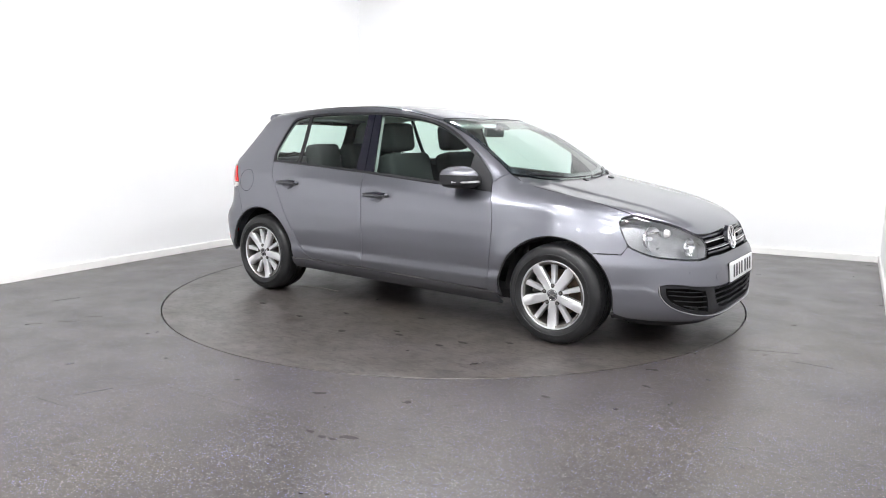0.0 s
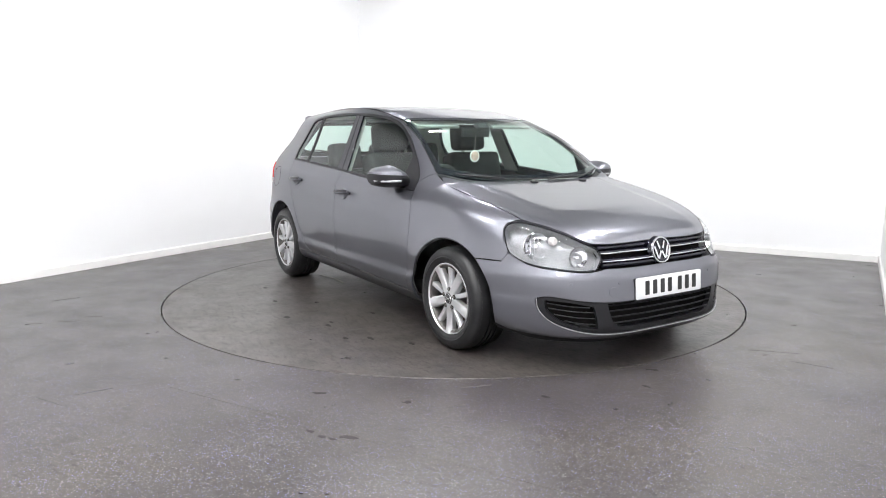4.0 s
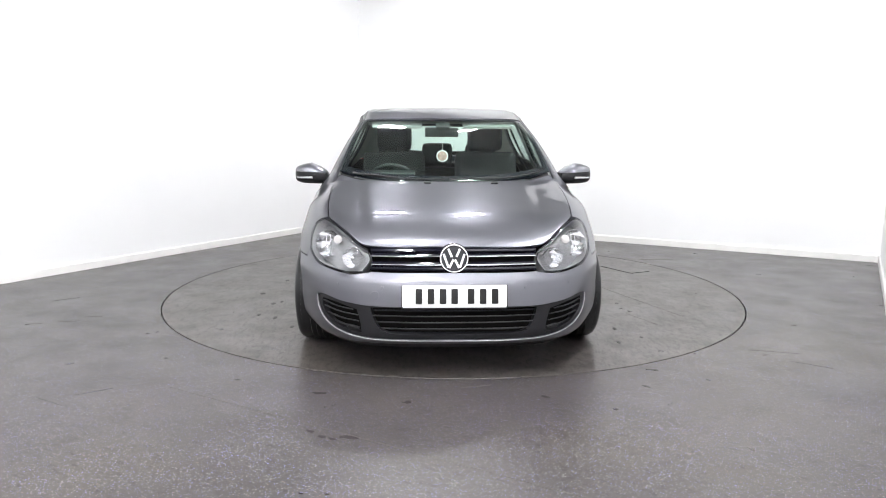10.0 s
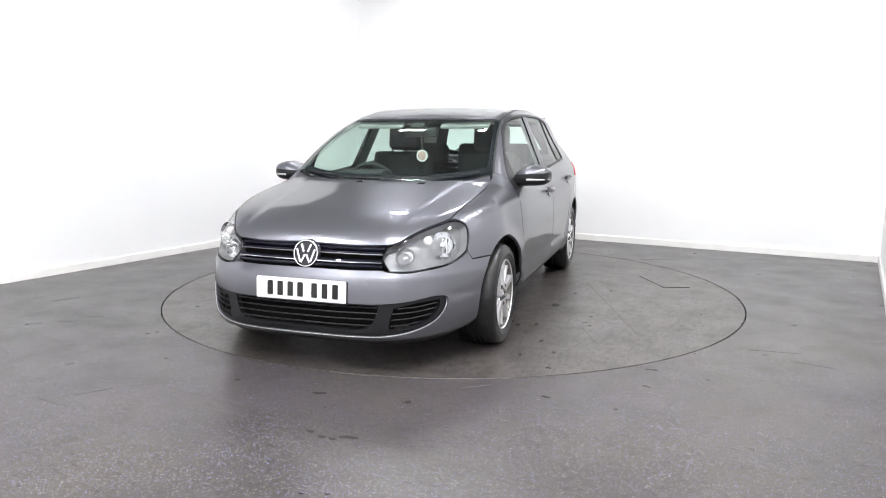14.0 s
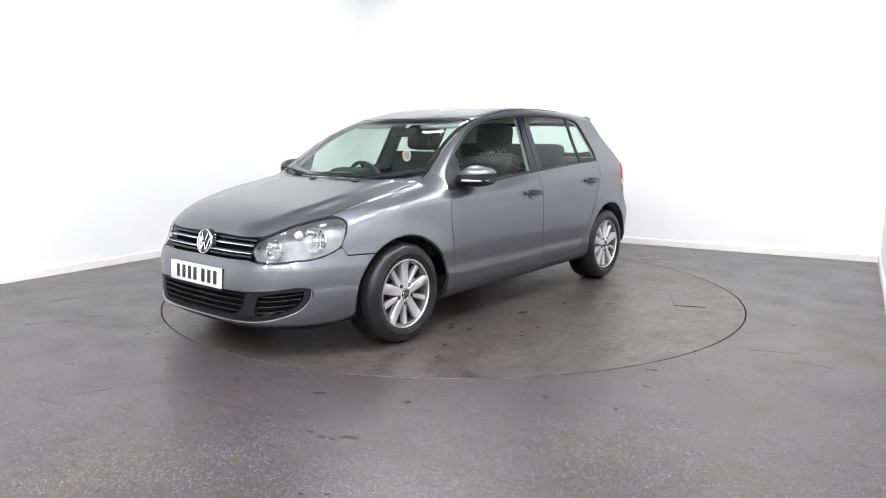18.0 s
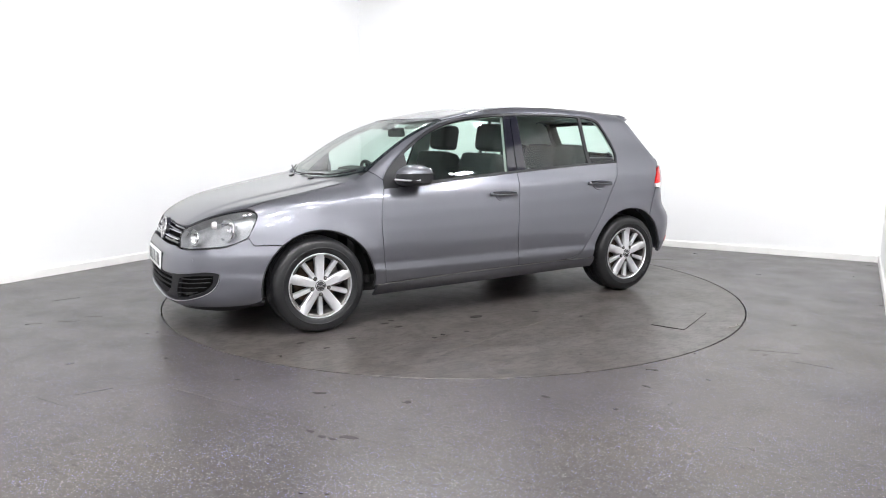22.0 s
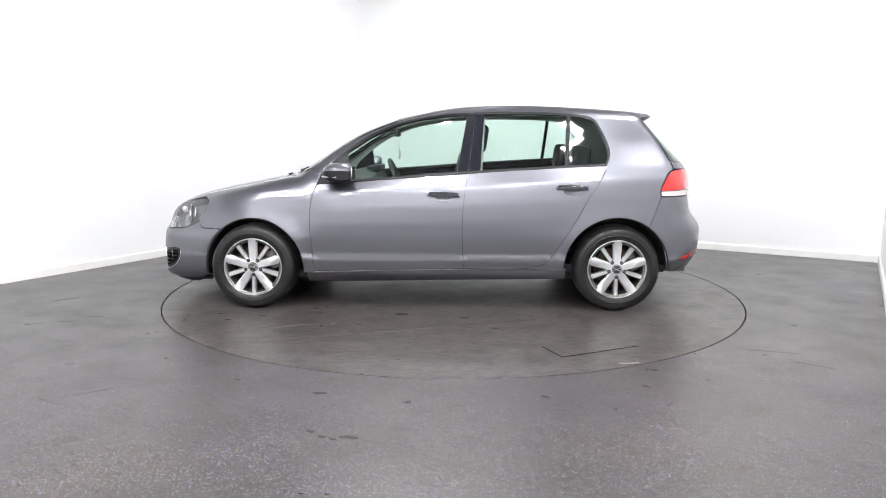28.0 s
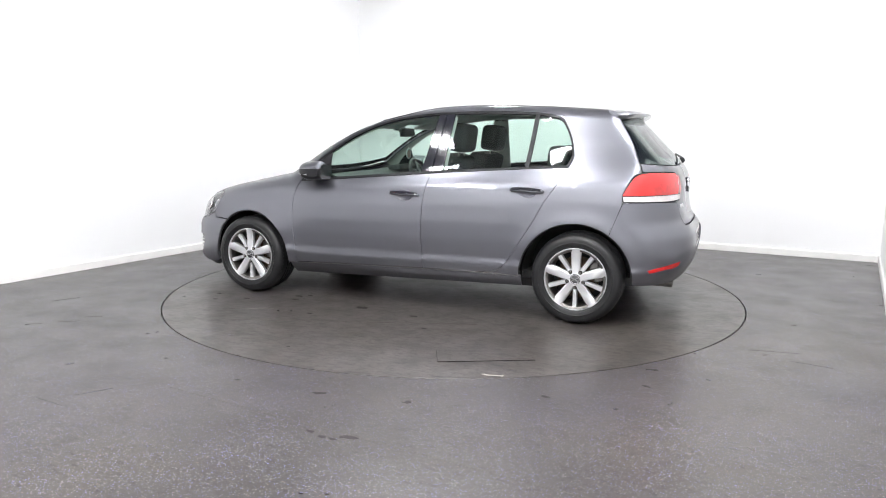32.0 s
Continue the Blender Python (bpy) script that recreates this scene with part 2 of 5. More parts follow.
def build_room():
    w = 0.15
    structure("wall_west", slab(N_LEFT - w, N_LEFT, U_FRONT - w, U_BACK, -0.1, ROOM_H), WALL, "plain white painted studio wall", "wall")
    structure("wall_north", slab(N_LEFT - w, N_RIGHT + w, U_BACK, U_BACK + w, -0.1, ROOM_H), WALL, "plain white painted studio wall with faint scuffs", "wall")
    structure("wall_east", slab(N_RIGHT, N_RIGHT + w, U_FRONT - w, U_BACK, -0.1, ROOM_H), WALL, "plain white painted studio wall", "wall")
    structure("wall_south", slab(N_LEFT - w, N_RIGHT + w, U_FRONT - w, U_FRONT, -0.1, ROOM_H), WALL, "plain white painted studio wall", "wall")
    # dark roof space above the white partition walls
    structure("ceiling", slab(N_LEFT - 1.2, N_RIGHT + 1.2, U_FRONT - 1.2, U_BACK + 1.2, DECK_H, DECK_H + 0.1), DECK, "grey roof deck above the studio walls", "ceiling")
    for name, a in (("upper_wall_west", (N_LEFT - 1.3, N_LEFT - 1.2, U_FRONT - 1.2, U_BACK + 1.2)), ("upper_wall_east", (N_RIGHT + 1.2, N_RIGHT + 1.3, U_FRONT - 1.2, U_BACK + 1.2)),
                    ("upper_wall_north", (N_LEFT - 1.3, N_RIGHT + 1.3, U_BACK + 1.2, U_BACK + 1.3)), ("upper_wall_south", (N_LEFT - 1.3, N_RIGHT + 1.3, U_FRONT - 1.3, U_FRONT - 1.2))):
        structure(name, slab(*a, -0.1, DECK_H), DECK, "grey outer wall of the hall", "wall")
    # skirting boards with a rounded upper edge
    h, d = 0.075, 0.016

    def skirt(name, length, m):
        prof = [(0, 0), (d, 0), (d, h - 0.012), (d - 0.004, h - 0.003), (d - 0.009, h), (0, h)]
        bm = bmesh.new()
        ends = [[bm.verts.new(m @ Vector((x, s, z))) for x, z in prof] for s in (0, length)]
        for k in range(len(prof)):
            j = (k + 1) % len(prof)
            bm.faces.new((ends[0][k], ends[0][j], ends[1][j], ends[1][k]))
        bm.faces.new(ends[0][::-1]), bm.faces.new(ends[1])
        bmesh.ops.recalc_face_normals(bm, faces=bm.faces)
        structure(name, bm, SKIRT, "low white painted skirting board", "skirting board")
    e = 0.001
    skirt("baseboard_west", U_BACK - U_FRONT, pose(N_LEFT + e, U_FRONT, 0))
    skirt("baseboard_north", N_RIGHT - N_LEFT - 2 * d, pose(N_LEFT + d, U_BACK - e, 0, 0, 0, -90))
    skirt("baseboard_east", U_BACK - U_FRONT, pose(N_RIGHT - e, U_BACK, 0, 0, 0, 180))
    # floor: one sheet with a round opening for the turntable
    bm = bmesh.new()
    seg, r = 192, TABLE_R + 0.009
    inv = ROOM_M.inverted()
    ring, low, out = [], [], []
    for k in range(seg):
        a = 2 * math.pi * k / seg
        d2 = Vector((math.cos(a), math.sin(a)))
        t = min((N_RIGHT if d2.x > 0 else N_LEFT) / d2.x if abs(d2.x) > 1e-6 else 99, (U_BACK if d2.y > 0 else U_FRONT) / d2.y if abs(d2.y) > 1e-6 else 99)
        ring.append(bm.verts.new((r * d2.x, r * d2.y, 0)))
        low.append(bm.verts.new((r * d2.x, r * d2.y, -0.05)))
        out.append(bm.verts.new((t * d2.x, t * d2.y, 0)))
    for k in range(seg):
        j = (k + 1) % seg
        bm.faces.new((ring[k], out[k], out[j], ring[j]))
        bm.faces.new((low[k], ring[k], ring[j], low[j]))
    for cx, cy in ((N_LEFT, U_BACK), (N_RIGHT, U_BACK), (N_RIGHT, U_FRONT), (N_LEFT, U_FRONT)):
        c = bm.verts.new((cx, cy, 0))
        near = sorted(out, key=lambda v: (v.co - c.co).length)
        a = [v for v in near if abs(v.co.x - cx) < 1e-4][:1] + [v for v in near if abs(v.co.y - cy) < 1e-4][:1]
        if len(a) == 2 and a[0] is not a[1]:
            bm.faces.new((c, a[0], a[1]))
    bmesh.ops.recalc_face_normals(bm, faces=bm.faces)
    up = sum(f.normal.z for f in bm.faces)
    if up < 0:
        bmesh.ops.reverse_faces(bm, faces=bm.faces)
    floor = structure("floor", bm, FLOOR, "worn grey-brown flecked vinyl floor", "floor")
    rnd = random.Random(9)

    def mark(name, pts, width, mat):
        """A thin ragged streak on the floor."""
        p = [inv @ Vector((x, y, 0)) for x, y in pts]
        left, right = [], []
        for k, q in enumerate(p):
            d = (p[min(k + 1, len(p) - 1)] - p[max(k - 1, 0)]).normalized()
            n = Vector((-d.y, d.x, 0)) * width / 2 * (0.35 if k in (0, len(p) - 1) else 0.7 + 0.6 * rnd.random())
            left.append((q + n).to_2d())
            right.append((q - n).to_2d())
        part(name, prism(left + right[::-1], 0.0012), mat, floor, smooth=False)

    def streak(name, x0, y0, x1, y1, width, mat, n=8):
        mark(name, [(x0 + (x1 - x0) * k / n + (rnd.random() - 0.5) * width * 0.5, y0 + (y1 - y0) * k / n + (rnd.random() - 0.5) * width * 0.5) for k in range(n + 1)], width, mat)
    streak("scratch", -2.99, -0.58, -2.85, -0.45, 0.007, STAIN)
    streak("scratch", -1.97, -2.53, -1.79, -2.63, 0.0014, STAIN)
    streak("scratch", -1.80, -2.50, -1.66, -2.40, 0.0014, STAIN)
    streak("scratch", 1.74, -1.69, 2.0, -1.76, 0.002, STAIN)
    streak("scratch", 1.88, -1.90, 2.05, -2.02, 0.0015, STAIN)
    for x, y, w, h in ((-0.45, -2.955, 0.11, 0.035), (-0.52, -2.94, 0.05, 0.015), (-0.585, -2.89, 0.045, 0.014), (-0.21, -2.55, 0.05, 0.018), (-0.63, -2.445, 0.10, 0.014), (-1.10, -2.27, 0.03, 0.013),
                       (0.45, -2.47, 0.05, 0.012), (1.07, -2.06, 0.05, 0.016), (0.96, -2.32, 0.035, 0.018), (-1.59, -1.92, 0.025, 0.012), (3.18, -0.56, 0.05, 0.014), (4.05, 1.12, 0.05, 0.02), (1.30, -2.22, 0.03, 0.015), (0.75, -2.62, 0.03, 0.01)):
        for q in range(1 + int(w / 0.035)):
            cx, cy = x + (rnd.random() - 0.5) * w * 0.8, y + (rnd.random() - 0.5) * h
            c = inv @ Vector((cx, cy, 0))
            s = (0.5 + 0.5 * rnd.random()) * min(w, 0.05) * 0.5
            ol = []
            for k in range(16):
                t, g = 2 * math.pi * k / 16, 0.6 + 0.8 * rnd.random()
                ol.append((c.x + s * g * math.cos(t), c.y + s * 0.55 * g * math.sin(t)))
            part("dark_spot", prism(ol, 0.0012 + 0.0001 * q), STAIN, floor, smooth=False)
    for x, y, w, h in ((2.06, 1.39, 0.34, 0.045), (0.10, -2.34, 0.10, 0.006), (0.17, -2.32, 0.05, 0.006), (0.02, -2.59, 0.09, 0.005), (2.26, -1.13, 0.05, 0.014), (1.79, -1.78, 0.025, 0.02), (3.55, 1.75, 0.13, 0.03), (-2.55, -1.15, 0.14, 0.012), (-2.75, -1.22, 0.1, 0.010), (-2.45, -1.02, 0.12, 0.010)):
        streak("pale_scuff", x - w / 2, y - 0.012, x + w / 2, y + 0.012, h, SCUFF)
    # welded joint between two sheets of vinyl
    streak("weld_line", -1.39, -2.38, 0.17, -3.26, 0.0035, SCUFF, 40)
    streak("weld_line", 0.17, -3.26, 1.75, -4.15, 0.0035, SCUFF, 40)
    pit = structure("turntable_pit", slab(-2.4, 2.4, -2.4, 2.4, -0.09, -0.05), GROOVE, "dark pit under the turntable", "pit")
    # short strip lights hanging in rows
    def ceiling_light(nx, uy, turn):
        root = tagged(new("ceiling_light"), "short white hanging strip light with a bright diffuser", "light", "ceiling lights")
        root.matrix_world = ROOM_M @ pose(nx, uy, RIG_H, 0, 0, turn)
        part("hanger", tube([(0, 0, 0.07), (0, 0, DECK_H - RIG_H)], 0.008, 6), TRIM, root)
        part("housing", box(0.44, 0.17, 0.07, pose(0, 0, 0.045), 0.012), SKIRT, root)
        part("diffuser", box(0.40, 0.13, 0.012, pose(0, 0, 0.006)), SPOT, root, smooth=False)
    for nx, uy, turn in ((2.3, 1.3, 0), (2.5, -0.1, 0), (2.5, -1.6, 0), (2.5, -3.1, 0), (2.5, -4.6, 0), (2.5, -5.8, 0), (0.75, -2.2, 0), (0.75, -3.8, 0), (1.1, -5.8, 90),
                         (-0.9, -3.0, 0), (-0.7, -4.6, 0), (-0.7, -5.8, 90), (-1.7, 1.4, 0), (-0.6, 1.6, 90)):
        ceiling_light(nx, uy, turn)


build_room()


# ---- the turntable ----
def build_turntable():
    root = tagged(new("turntable"), "round flush vehicle turntable covered in scuffed grey vinyl", "turntable")
    bm = lathe([(0, 0), (0.8, 0), (1.6, 0), (TABLE_R - 0.0025, 0), (TABLE_R - 0.001, -0.002), (TABLE_R - 0.001, -0.045), (0, -0.045)], 192)
    part("deck", bm, DECK_VINYL, root, "scuffed flecked vinyl deck")
    # inspection hatch: a slightly raised plate with dark sides
    a, b, c, d = Vector((-0.645, 1.85)), Vector((-1.133, 1.612)), Vector((-1.003, 1.427)), Vector((-0.555, 1.653))
    cen = (a + b + c + d) / 4

    def strip(p, q, w, z, name, mat):
        e = (q - p)
        n = Vector((-e.y, e.x)).normalized() * w / 2
        part(name, prism([p + n, p - n, q - n, q + n], z), mat, root, smooth=False)
    part("hatch_frame", prism([cen + (p - cen) * 1.002 for p in (a, b, c, d)], 0.0032), GROOVE, root, "dark edge of the inspection hatch", smooth=False)
    part("hatch_plate", prism([cen + (p - cen) * 0.997 for p in (a, b, c, d)], 0.0038), DECK_VINYL, root, "vinyl-covered inspection hatch", smooth=False)
    for x0, y0, x1, y1 in ((1.0, 1.55, 0.21, 1.285), (0.21, 1.285, -0.584, 1.018), (1.2, 1.30, 0.9, 1.18)):
        strip(Vector((x0, y0)), Vector((x1, y1)), 0.004, 0.0012, "weld_line", SCUFF)
    strip(Vector((-1.06, -0.713)), Vector((-0.83, -0.665)), 0.009, 0.003, "pale_strip", PAPER)
    strip(Vector((-0.83, -0.665)), Vector((-0.64, -0.675)), 0.022, 0.003, "pale_strip", PAPER)
    rnd = random.Random(4)
    spots = [(1.294, 0.989, 0.03, 0.012), (1.602, 0.928, 0.02, 0.01), (0.277, 1.923, 0.012, 0.008), (-0.103, 0.992, 0.03, 0.012), (0.924, 0.884, 0.03, 0.013), (0.879, -1.383, 0.03, 0.012), (0.414, -0.951, 0.03, 0.012), (0.488, -1.299, 0.025, 0.01), (0.965, -1.256, 0.035, 0.013),
             (0.34, 0.91, 0.045, 0.028), (0.97, 0.77, 0.03, 0.016), (0.90, 0.72, 0.02, 0.012), (0.55, -1.35, 0.03, 0.015), (0.2, -1.5, 0.025, 0.02), (-0.3, -1.4, 0.03, 0.015),
             (-0.1, -1.15, 0.02, 0.012), (0.6, 1.2, 0.02, 0.012), (-0.3, 1.25, 0.018, 0.01), (1.2, -1.1, 0.025, 0.012), (-0.8, -1.3, 0.03, 0.014), (1.5, 1.1, 0.02, 0.011)]
    for x, y, rx, ry in spots:
        ol = []
        for k in range(22):
            t = 2 * math.pi * k / 22
            q = 1 + 0.28 * (rnd.random() - 0.5)
            ol.append((x + rx * q * math.cos(t), y + ry * q * math.sin(t)))
        part("oil_stain", prism(ol, 0.0014), STAIN, root, smooth=False)
    return root


turntable = build_turntable()


# ---- the car's outer form ----
# x forward from the middle of the wheelbase, y to its left, z up
def table(points, soft):
    """A smooth curve through (a, b) pairs, as a lookup."""
    a, b = np.array([p[0] for p in points], float), np.array([p[1] for p in points], float)
    s = np.linspace(a[0] - 0.5, a[-1] + 0.5, 3000)
    lo, hi = (b[1] - b[0]) / (a[1] - a[0]), (b[-1] - b[-2]) / (a[-1] - a[-2])
    v = np.interp(s, a, b) + np.minimum(s - a[0], 0) * lo + np.maximum(s - a[-1], 0) * hi
    d = s[1] - s[0]
    k = np.exp(-0.5 * (np.arange(-int(4 * soft / d), int(4 * soft / d) + 1) * d / soft) ** 2)
    k /= k.sum()
    pad = len(k) // 2
    left, right = v[0] + (v[0] - v[1]) * np.arange(pad, 0, -1), v[-1] + (v[-1] - v[-2]) * np.arange(1, pad + 1)
    w = np.convolve(np.concatenate([left, v, right]), k, "valid")
    return lambda q: np.interp(q, s, w)


HALF_WIDTH = table([(0.12, 0.69), (0.19, 0.806), (0.245, 0.864), (0.28, 0.884), (0.345, 0.899), (0.372, 0.905), (0.392, 0.894), (0.42, 0.898), (0.52, 0.906), (0.64, 0.907), (0.76, 0.900), (0.85, 0.884), (0.893, 0.872),
                    (0.905, 0.862), (0.93, 0.845), (0.97, 0.823), (1.02, 0.797), (1.2, 0.717), (1.35, 0.650), (1.47, 0.594)], 0.011)
NOSE = table([(0.10, 2.00), (0.165, 2.07), (0.20, 2.120), (0.24, 2.133), (0.36, 2.132), (0.46, 2.124), (0.515, 2.115), (0.545, 2.090), (0.60, 2.066), (0.66, 2.048), (0.70, 2.02), (0.78, 1.93)], 0.012)
TAIL = table([(0.15, -1.78), (0.225, -1.86), (0.30, -1.94), (0.39, -1.99), (0.49, -2.006), (0.575, -2.004), (0.625, -1.97), (0.68, -1.925), (0.80, -1.903), (0.90, -1.901), (0.975, -1.888),
              (1.035, -1.852), (1.186, -1.702), (1.34, -1.556), (1.46, -1.44)], 0.016)
BONNET = table([(0.7, 1.0), (0.9, 0.980), (1.1, 0.944), (1.3, 0.902), (1.5, 0.862), (1.7, 0.820), (1.84, 0.777), (1.95, 0.730), (2.03, 0.672), (2.07, 0.60)], 0.035)
CABIN = table([(-1.8, 1.35), (-1.555, 1.402), (-1.41, 1.422), (-1.085, 1.445), (-0.76, 1.459), (-0.434, 1.464), (-0.2, 1.453), (-0.03, 1.431), (0.161, 1.392), (0.317, 1.356), (0.561, 1.261),
               (0.726, 1.175), (0.874, 1.083), (1.08, 0.945), (1.4, 0.74)], 0.04)
ARCH_F, ARCH_R = (1.283, 0.292, 0.362), (-1.281, 0.300, 0.372)


def ease(v):
    v = np.clip(v, 0, 1)
    return v * v * (3 - 2 * v)


def smax(a, b, k):
    h = np.maximum(k - np.abs(a - b), 0) / k
    return np.maximum(a, b) + h * h * k / 4


def form(x, y, z):
    """Below zero inside the body."""
    y = np.abs(y)
    zz = z + ease((z - 0.45) / 0.35) * (0.015 + 0.045 * x)
    side = HALF_WIDTH(zz) - 0.10 * np.maximum(0, (x - 1.22) / 0.9) ** 2 - 0.070 * np.maximum(0, (-x - 0.95) / 1.0) ** 2
    side = side - 0.030 * ease((zz - 0.92) / 0.26) * np.maximum(0, (-x - 0.2) / 1.1) ** 1.5
    side = side - 0.034 * ease((x - 0.7) / 0.5) * ease((z - 0.5) / 0.22)
    side = side - 0.026 * ease((zz - 0.92) / 0.14) * ease((x + 0.2) / 0.6)
    for cx, cz, r in (ARCH_F, ARCH_R):
        side = side + 0.010 * np.exp(-(((np.hypot(x - cx, z - cz) - r) / 0.065) ** 2)) * ease((z - 0.12) / 0.2)
    a = y - side
    b = x - (NOSE(z) + 0.004 - 0.29 * (y / 0.75) ** 3.8)
    c = (TAIL(z) + (0.152 - 0.002 * ease((z - 0.95) / 0.2)) * (y / 0.75) ** 3.6) - x
    bon = BONNET(x) - 0.015 * (y / 0.7) ** 2 + 0.007 * ease((0.56 + 0.10 * (1.1 - x) - y) / 0.07) - 0.007
    cab = CABIN(x + 0.10 * (1 - 0.45 * ease((0.9 - x) / 0.7)) * ease((x + 0.2) / 0.5) * (y / 0.7) ** 2) - 0.018 * (y / 0.57) ** 2 * ease((0.6 - x) / 0.6)
    d = z - np.maximum(bon, cab)
    f = smax(smax(a, b, 0.24), c, 0.08 - 0.035 * ease((z - 0.94) / 0.12))
    return smax(f, d, np.where(x > 1.0, 0.10 - 0.05 * ease((x - 1.6) / 0.4), 0.10 - 0.03 * ease((0.3 - x) / 0.8)))


def slope(p):
    e = 0.004
    g = np.stack([form(p[:, 0] + e, p[:, 1], p[:, 2]) - form(p[:, 0] - e, p[:, 1], p[:, 2]),
                  form(p[:, 0], p[:, 1] + e, p[:, 2]) - form(p[:, 0], p[:, 1] - e, p[:, 2]),
                  form(p[:, 0], p[:, 1], p[:, 2] + e) - form(p[:, 0], p[:, 1], p[:, 2] - e)], 1)
    return g / np.maximum(np.linalg.norm(g, axis=1, keepdims=True), 1e-9)


def cast(o, d, reach=2.2):
    """Where rays from outside first meet the form."""
    ts = np.linspace(0, reach, 71)
    lo, hi, found = np.full(len(o), reach), np.full(len(o), reach), np.zeros(len(o), bool)
    for k in range(70):
        q = o + ts[k + 1] * d
        hit = (form(q[:, 0], q[:, 1], q[:, 2]) < 0) & ~found
        lo[hit], hi[hit] = ts[k], ts[k + 1]
        found |= hit
    for _ in range(18):
        m = (lo + hi) / 2
        q = o + m[:, None] * d
        ins = form(q[:, 0], q[:, 1], q[:, 2]) < 0
        hi, lo = np.where(ins, m, hi), np.where(ins, lo, m)
    return o + hi[:, None] * d


class Side:
    """Seen square from the left."""
    def flat(p):
        return p[:, [0, 2]]

    def solid(q):
        o = np.stack([q[:, 0], np.full(len(q), 1.4), q[:, 1]], 1)
        return cast(o, np.tile([0.0, -1, 0], (len(q), 1)))


class Slant:
    """Seen from the left and above."""
    def flat(p):
        return np.stack([p[:, 0], -0.6 * p[:, 1] + 0.8 * p[:, 2]], 1)

    def solid(q):
        o = np.stack([q[:, 0], -0.6 * q[:, 1] + 1.7 * 0.8, 0.8 * q[:, 1] + 1.7 * 0.6], 1)
        return cast(o, np.tile([0.0, -0.8, -0.6], (len(q), 1)), 2.4)


class Top:
    def flat(p):
        return p[:, [0, 1]]

    def solid(q):
        return cast(np.stack([q[:, 0], q[:, 1], np.full(len(q), 2.0)], 1), np.tile([0.0, 0, -1], (len(q), 1)))


class Round:
    """Seen all round an upright axis at x0."""
    def __init__(self, x0, way, r=1.1):
        self.x0, self.way, self.r = x0, way, r

    def flat(self, p):
        return np.stack([np.arctan2(p[:, 1], self.way * (p[:, 0] - self.x0)) * self.r, p[:, 2]], 1)

    def solid(self, q):
        a = q[:, 0] / self.r
        n = np.stack([self.way * np.cos(a), np.sin(a), np.zeros(len(q))], 1)
        o = np.stack([np.full(len(q), self.x0), np.zeros(len(q)), q[:, 1]], 1) + 2.0 * n
        return cast(o, -n, 1.9)


FRONT, REAR = Round(1.0, 1), Round(-1.0, -1)


def from_side(x, z):
    return Side.solid(np.array([[x, z]], float))[0]


def from_top(x, y):
    return Top.solid(np.array([[x, y]], float))[0]


def from_front(y, z):
    return cast(np.array([[2.8, y, z]], float), np.array([[-1.0, 0, 0]]))[0]


def from_rear(y, z):
    return cast(np.array([[-2.8, y, z]], float), np.array([[1.0, 0, 0]]))[0]


HELP = {"s": from_side, "t": from_top, "f": from_front, "r": from_rear}


def path(text, closed=True, step=0.014):
    """Points as 's x z', 't x y', 'f y z' or 'r y z', with ! after a corner; smooth in between. Arches as 'A front|rear from to'."""
    pts, corner = [], []
    for item in text.split(","):
        w = item.split()
        sharp = w[-1] == "!"
        if w[0] == "A":
            cx, cz, r = ARCH_F if w[1] == "front" else ARCH_R
            a0, a1 = float(w[2]), float(w[3])
            for k in range(13):
                a = radians(a0 + (a1 - a0) * k / 12)
                pts.append(from_side(cx + r * math.cos(a), cz + r * math.sin(a)))
                corner.append(k in (0, 12))
        else:
            pts.append(HELP[w[0]](float(w[1]), float(w[2])))
            corner.append(sharp)
    pts = np.array(pts)
    n, out = len(pts), []
    for k in range(n if closed else n - 1):
        p1, p2 = pts[k], pts[(k + 1) % n]
        p0 = p1 if corner[k] or (not closed and k == 0) else pts[k - 1]
        p3 = p2 if corner[(k + 1) % n] or (not closed and k == n - 2) else pts[(k + 2) % n]
        length = np.linalg.norm(p2 - p1)
        l0, l2 = max(np.linalg.norm(p1 - p0), 1e-6), max(np.linalg.norm(p3 - p2), 1e-6)
        m1 = (p2 - p1) if l0 < 1e-5 else ((p1 - p0) / l0 + (p2 - p1) / length) * 0.5 * length
        m2 = (p2 - p1) if l2 < 1e-5 else ((p2 - p1) / length + (p3 - p2) / l2) * 0.5 * length
        c = max(1, int(round(length / step)))
        for j in range(c):
            t = j / c
            out.append((2 * t**3 - 3 * t**2 + 1) * p1 + (t**3 - 2 * t**2 + t) * m1 + (-2 * t**3 + 3 * t**2) * p2 + (t**3 - t**2) * m2)
    if not closed:
        out.append(pts[-1])
    return np.array(out)


def both(half):
    """A loop from its left half that starts and ends at the middle."""
    other = half[::-1] * np.array([1, -1, 1])
    return np.concatenate([half, other[1:-1]])


def area(q):
    return 0.5 * np.sum(q[:, 0] * np.roll(q[:, 1], -1) - np.roll(q[:, 0], -1) * q[:, 1])


def inset(q, w):
    """A loop drawn in by w (out where w is below zero)."""
    if w == 0:
        return q
    s = np.sign(area(q))
    e1, e2 = q - np.roll(q, 1, 0), np.roll(q, -1, 0) - q
    e1 = e1 / np.maximum(np.linalg.norm(e1, axis=1, keepdims=True), 1e-9)
    e2 = e2 / np.maximum(np.linalg.norm(e2, axis=1, keepdims=True), 1e-9)
    n1, n2 = np.stack([-e1[:, 1], e1[:, 0]], 1), np.stack([-e2[:, 1], e2[:, 0]], 1)
    m = n1 + n2
    m = m / np.maximum((m * m).sum(1, keepdims=True) / 2, 0.35)
    return q + s * w * m


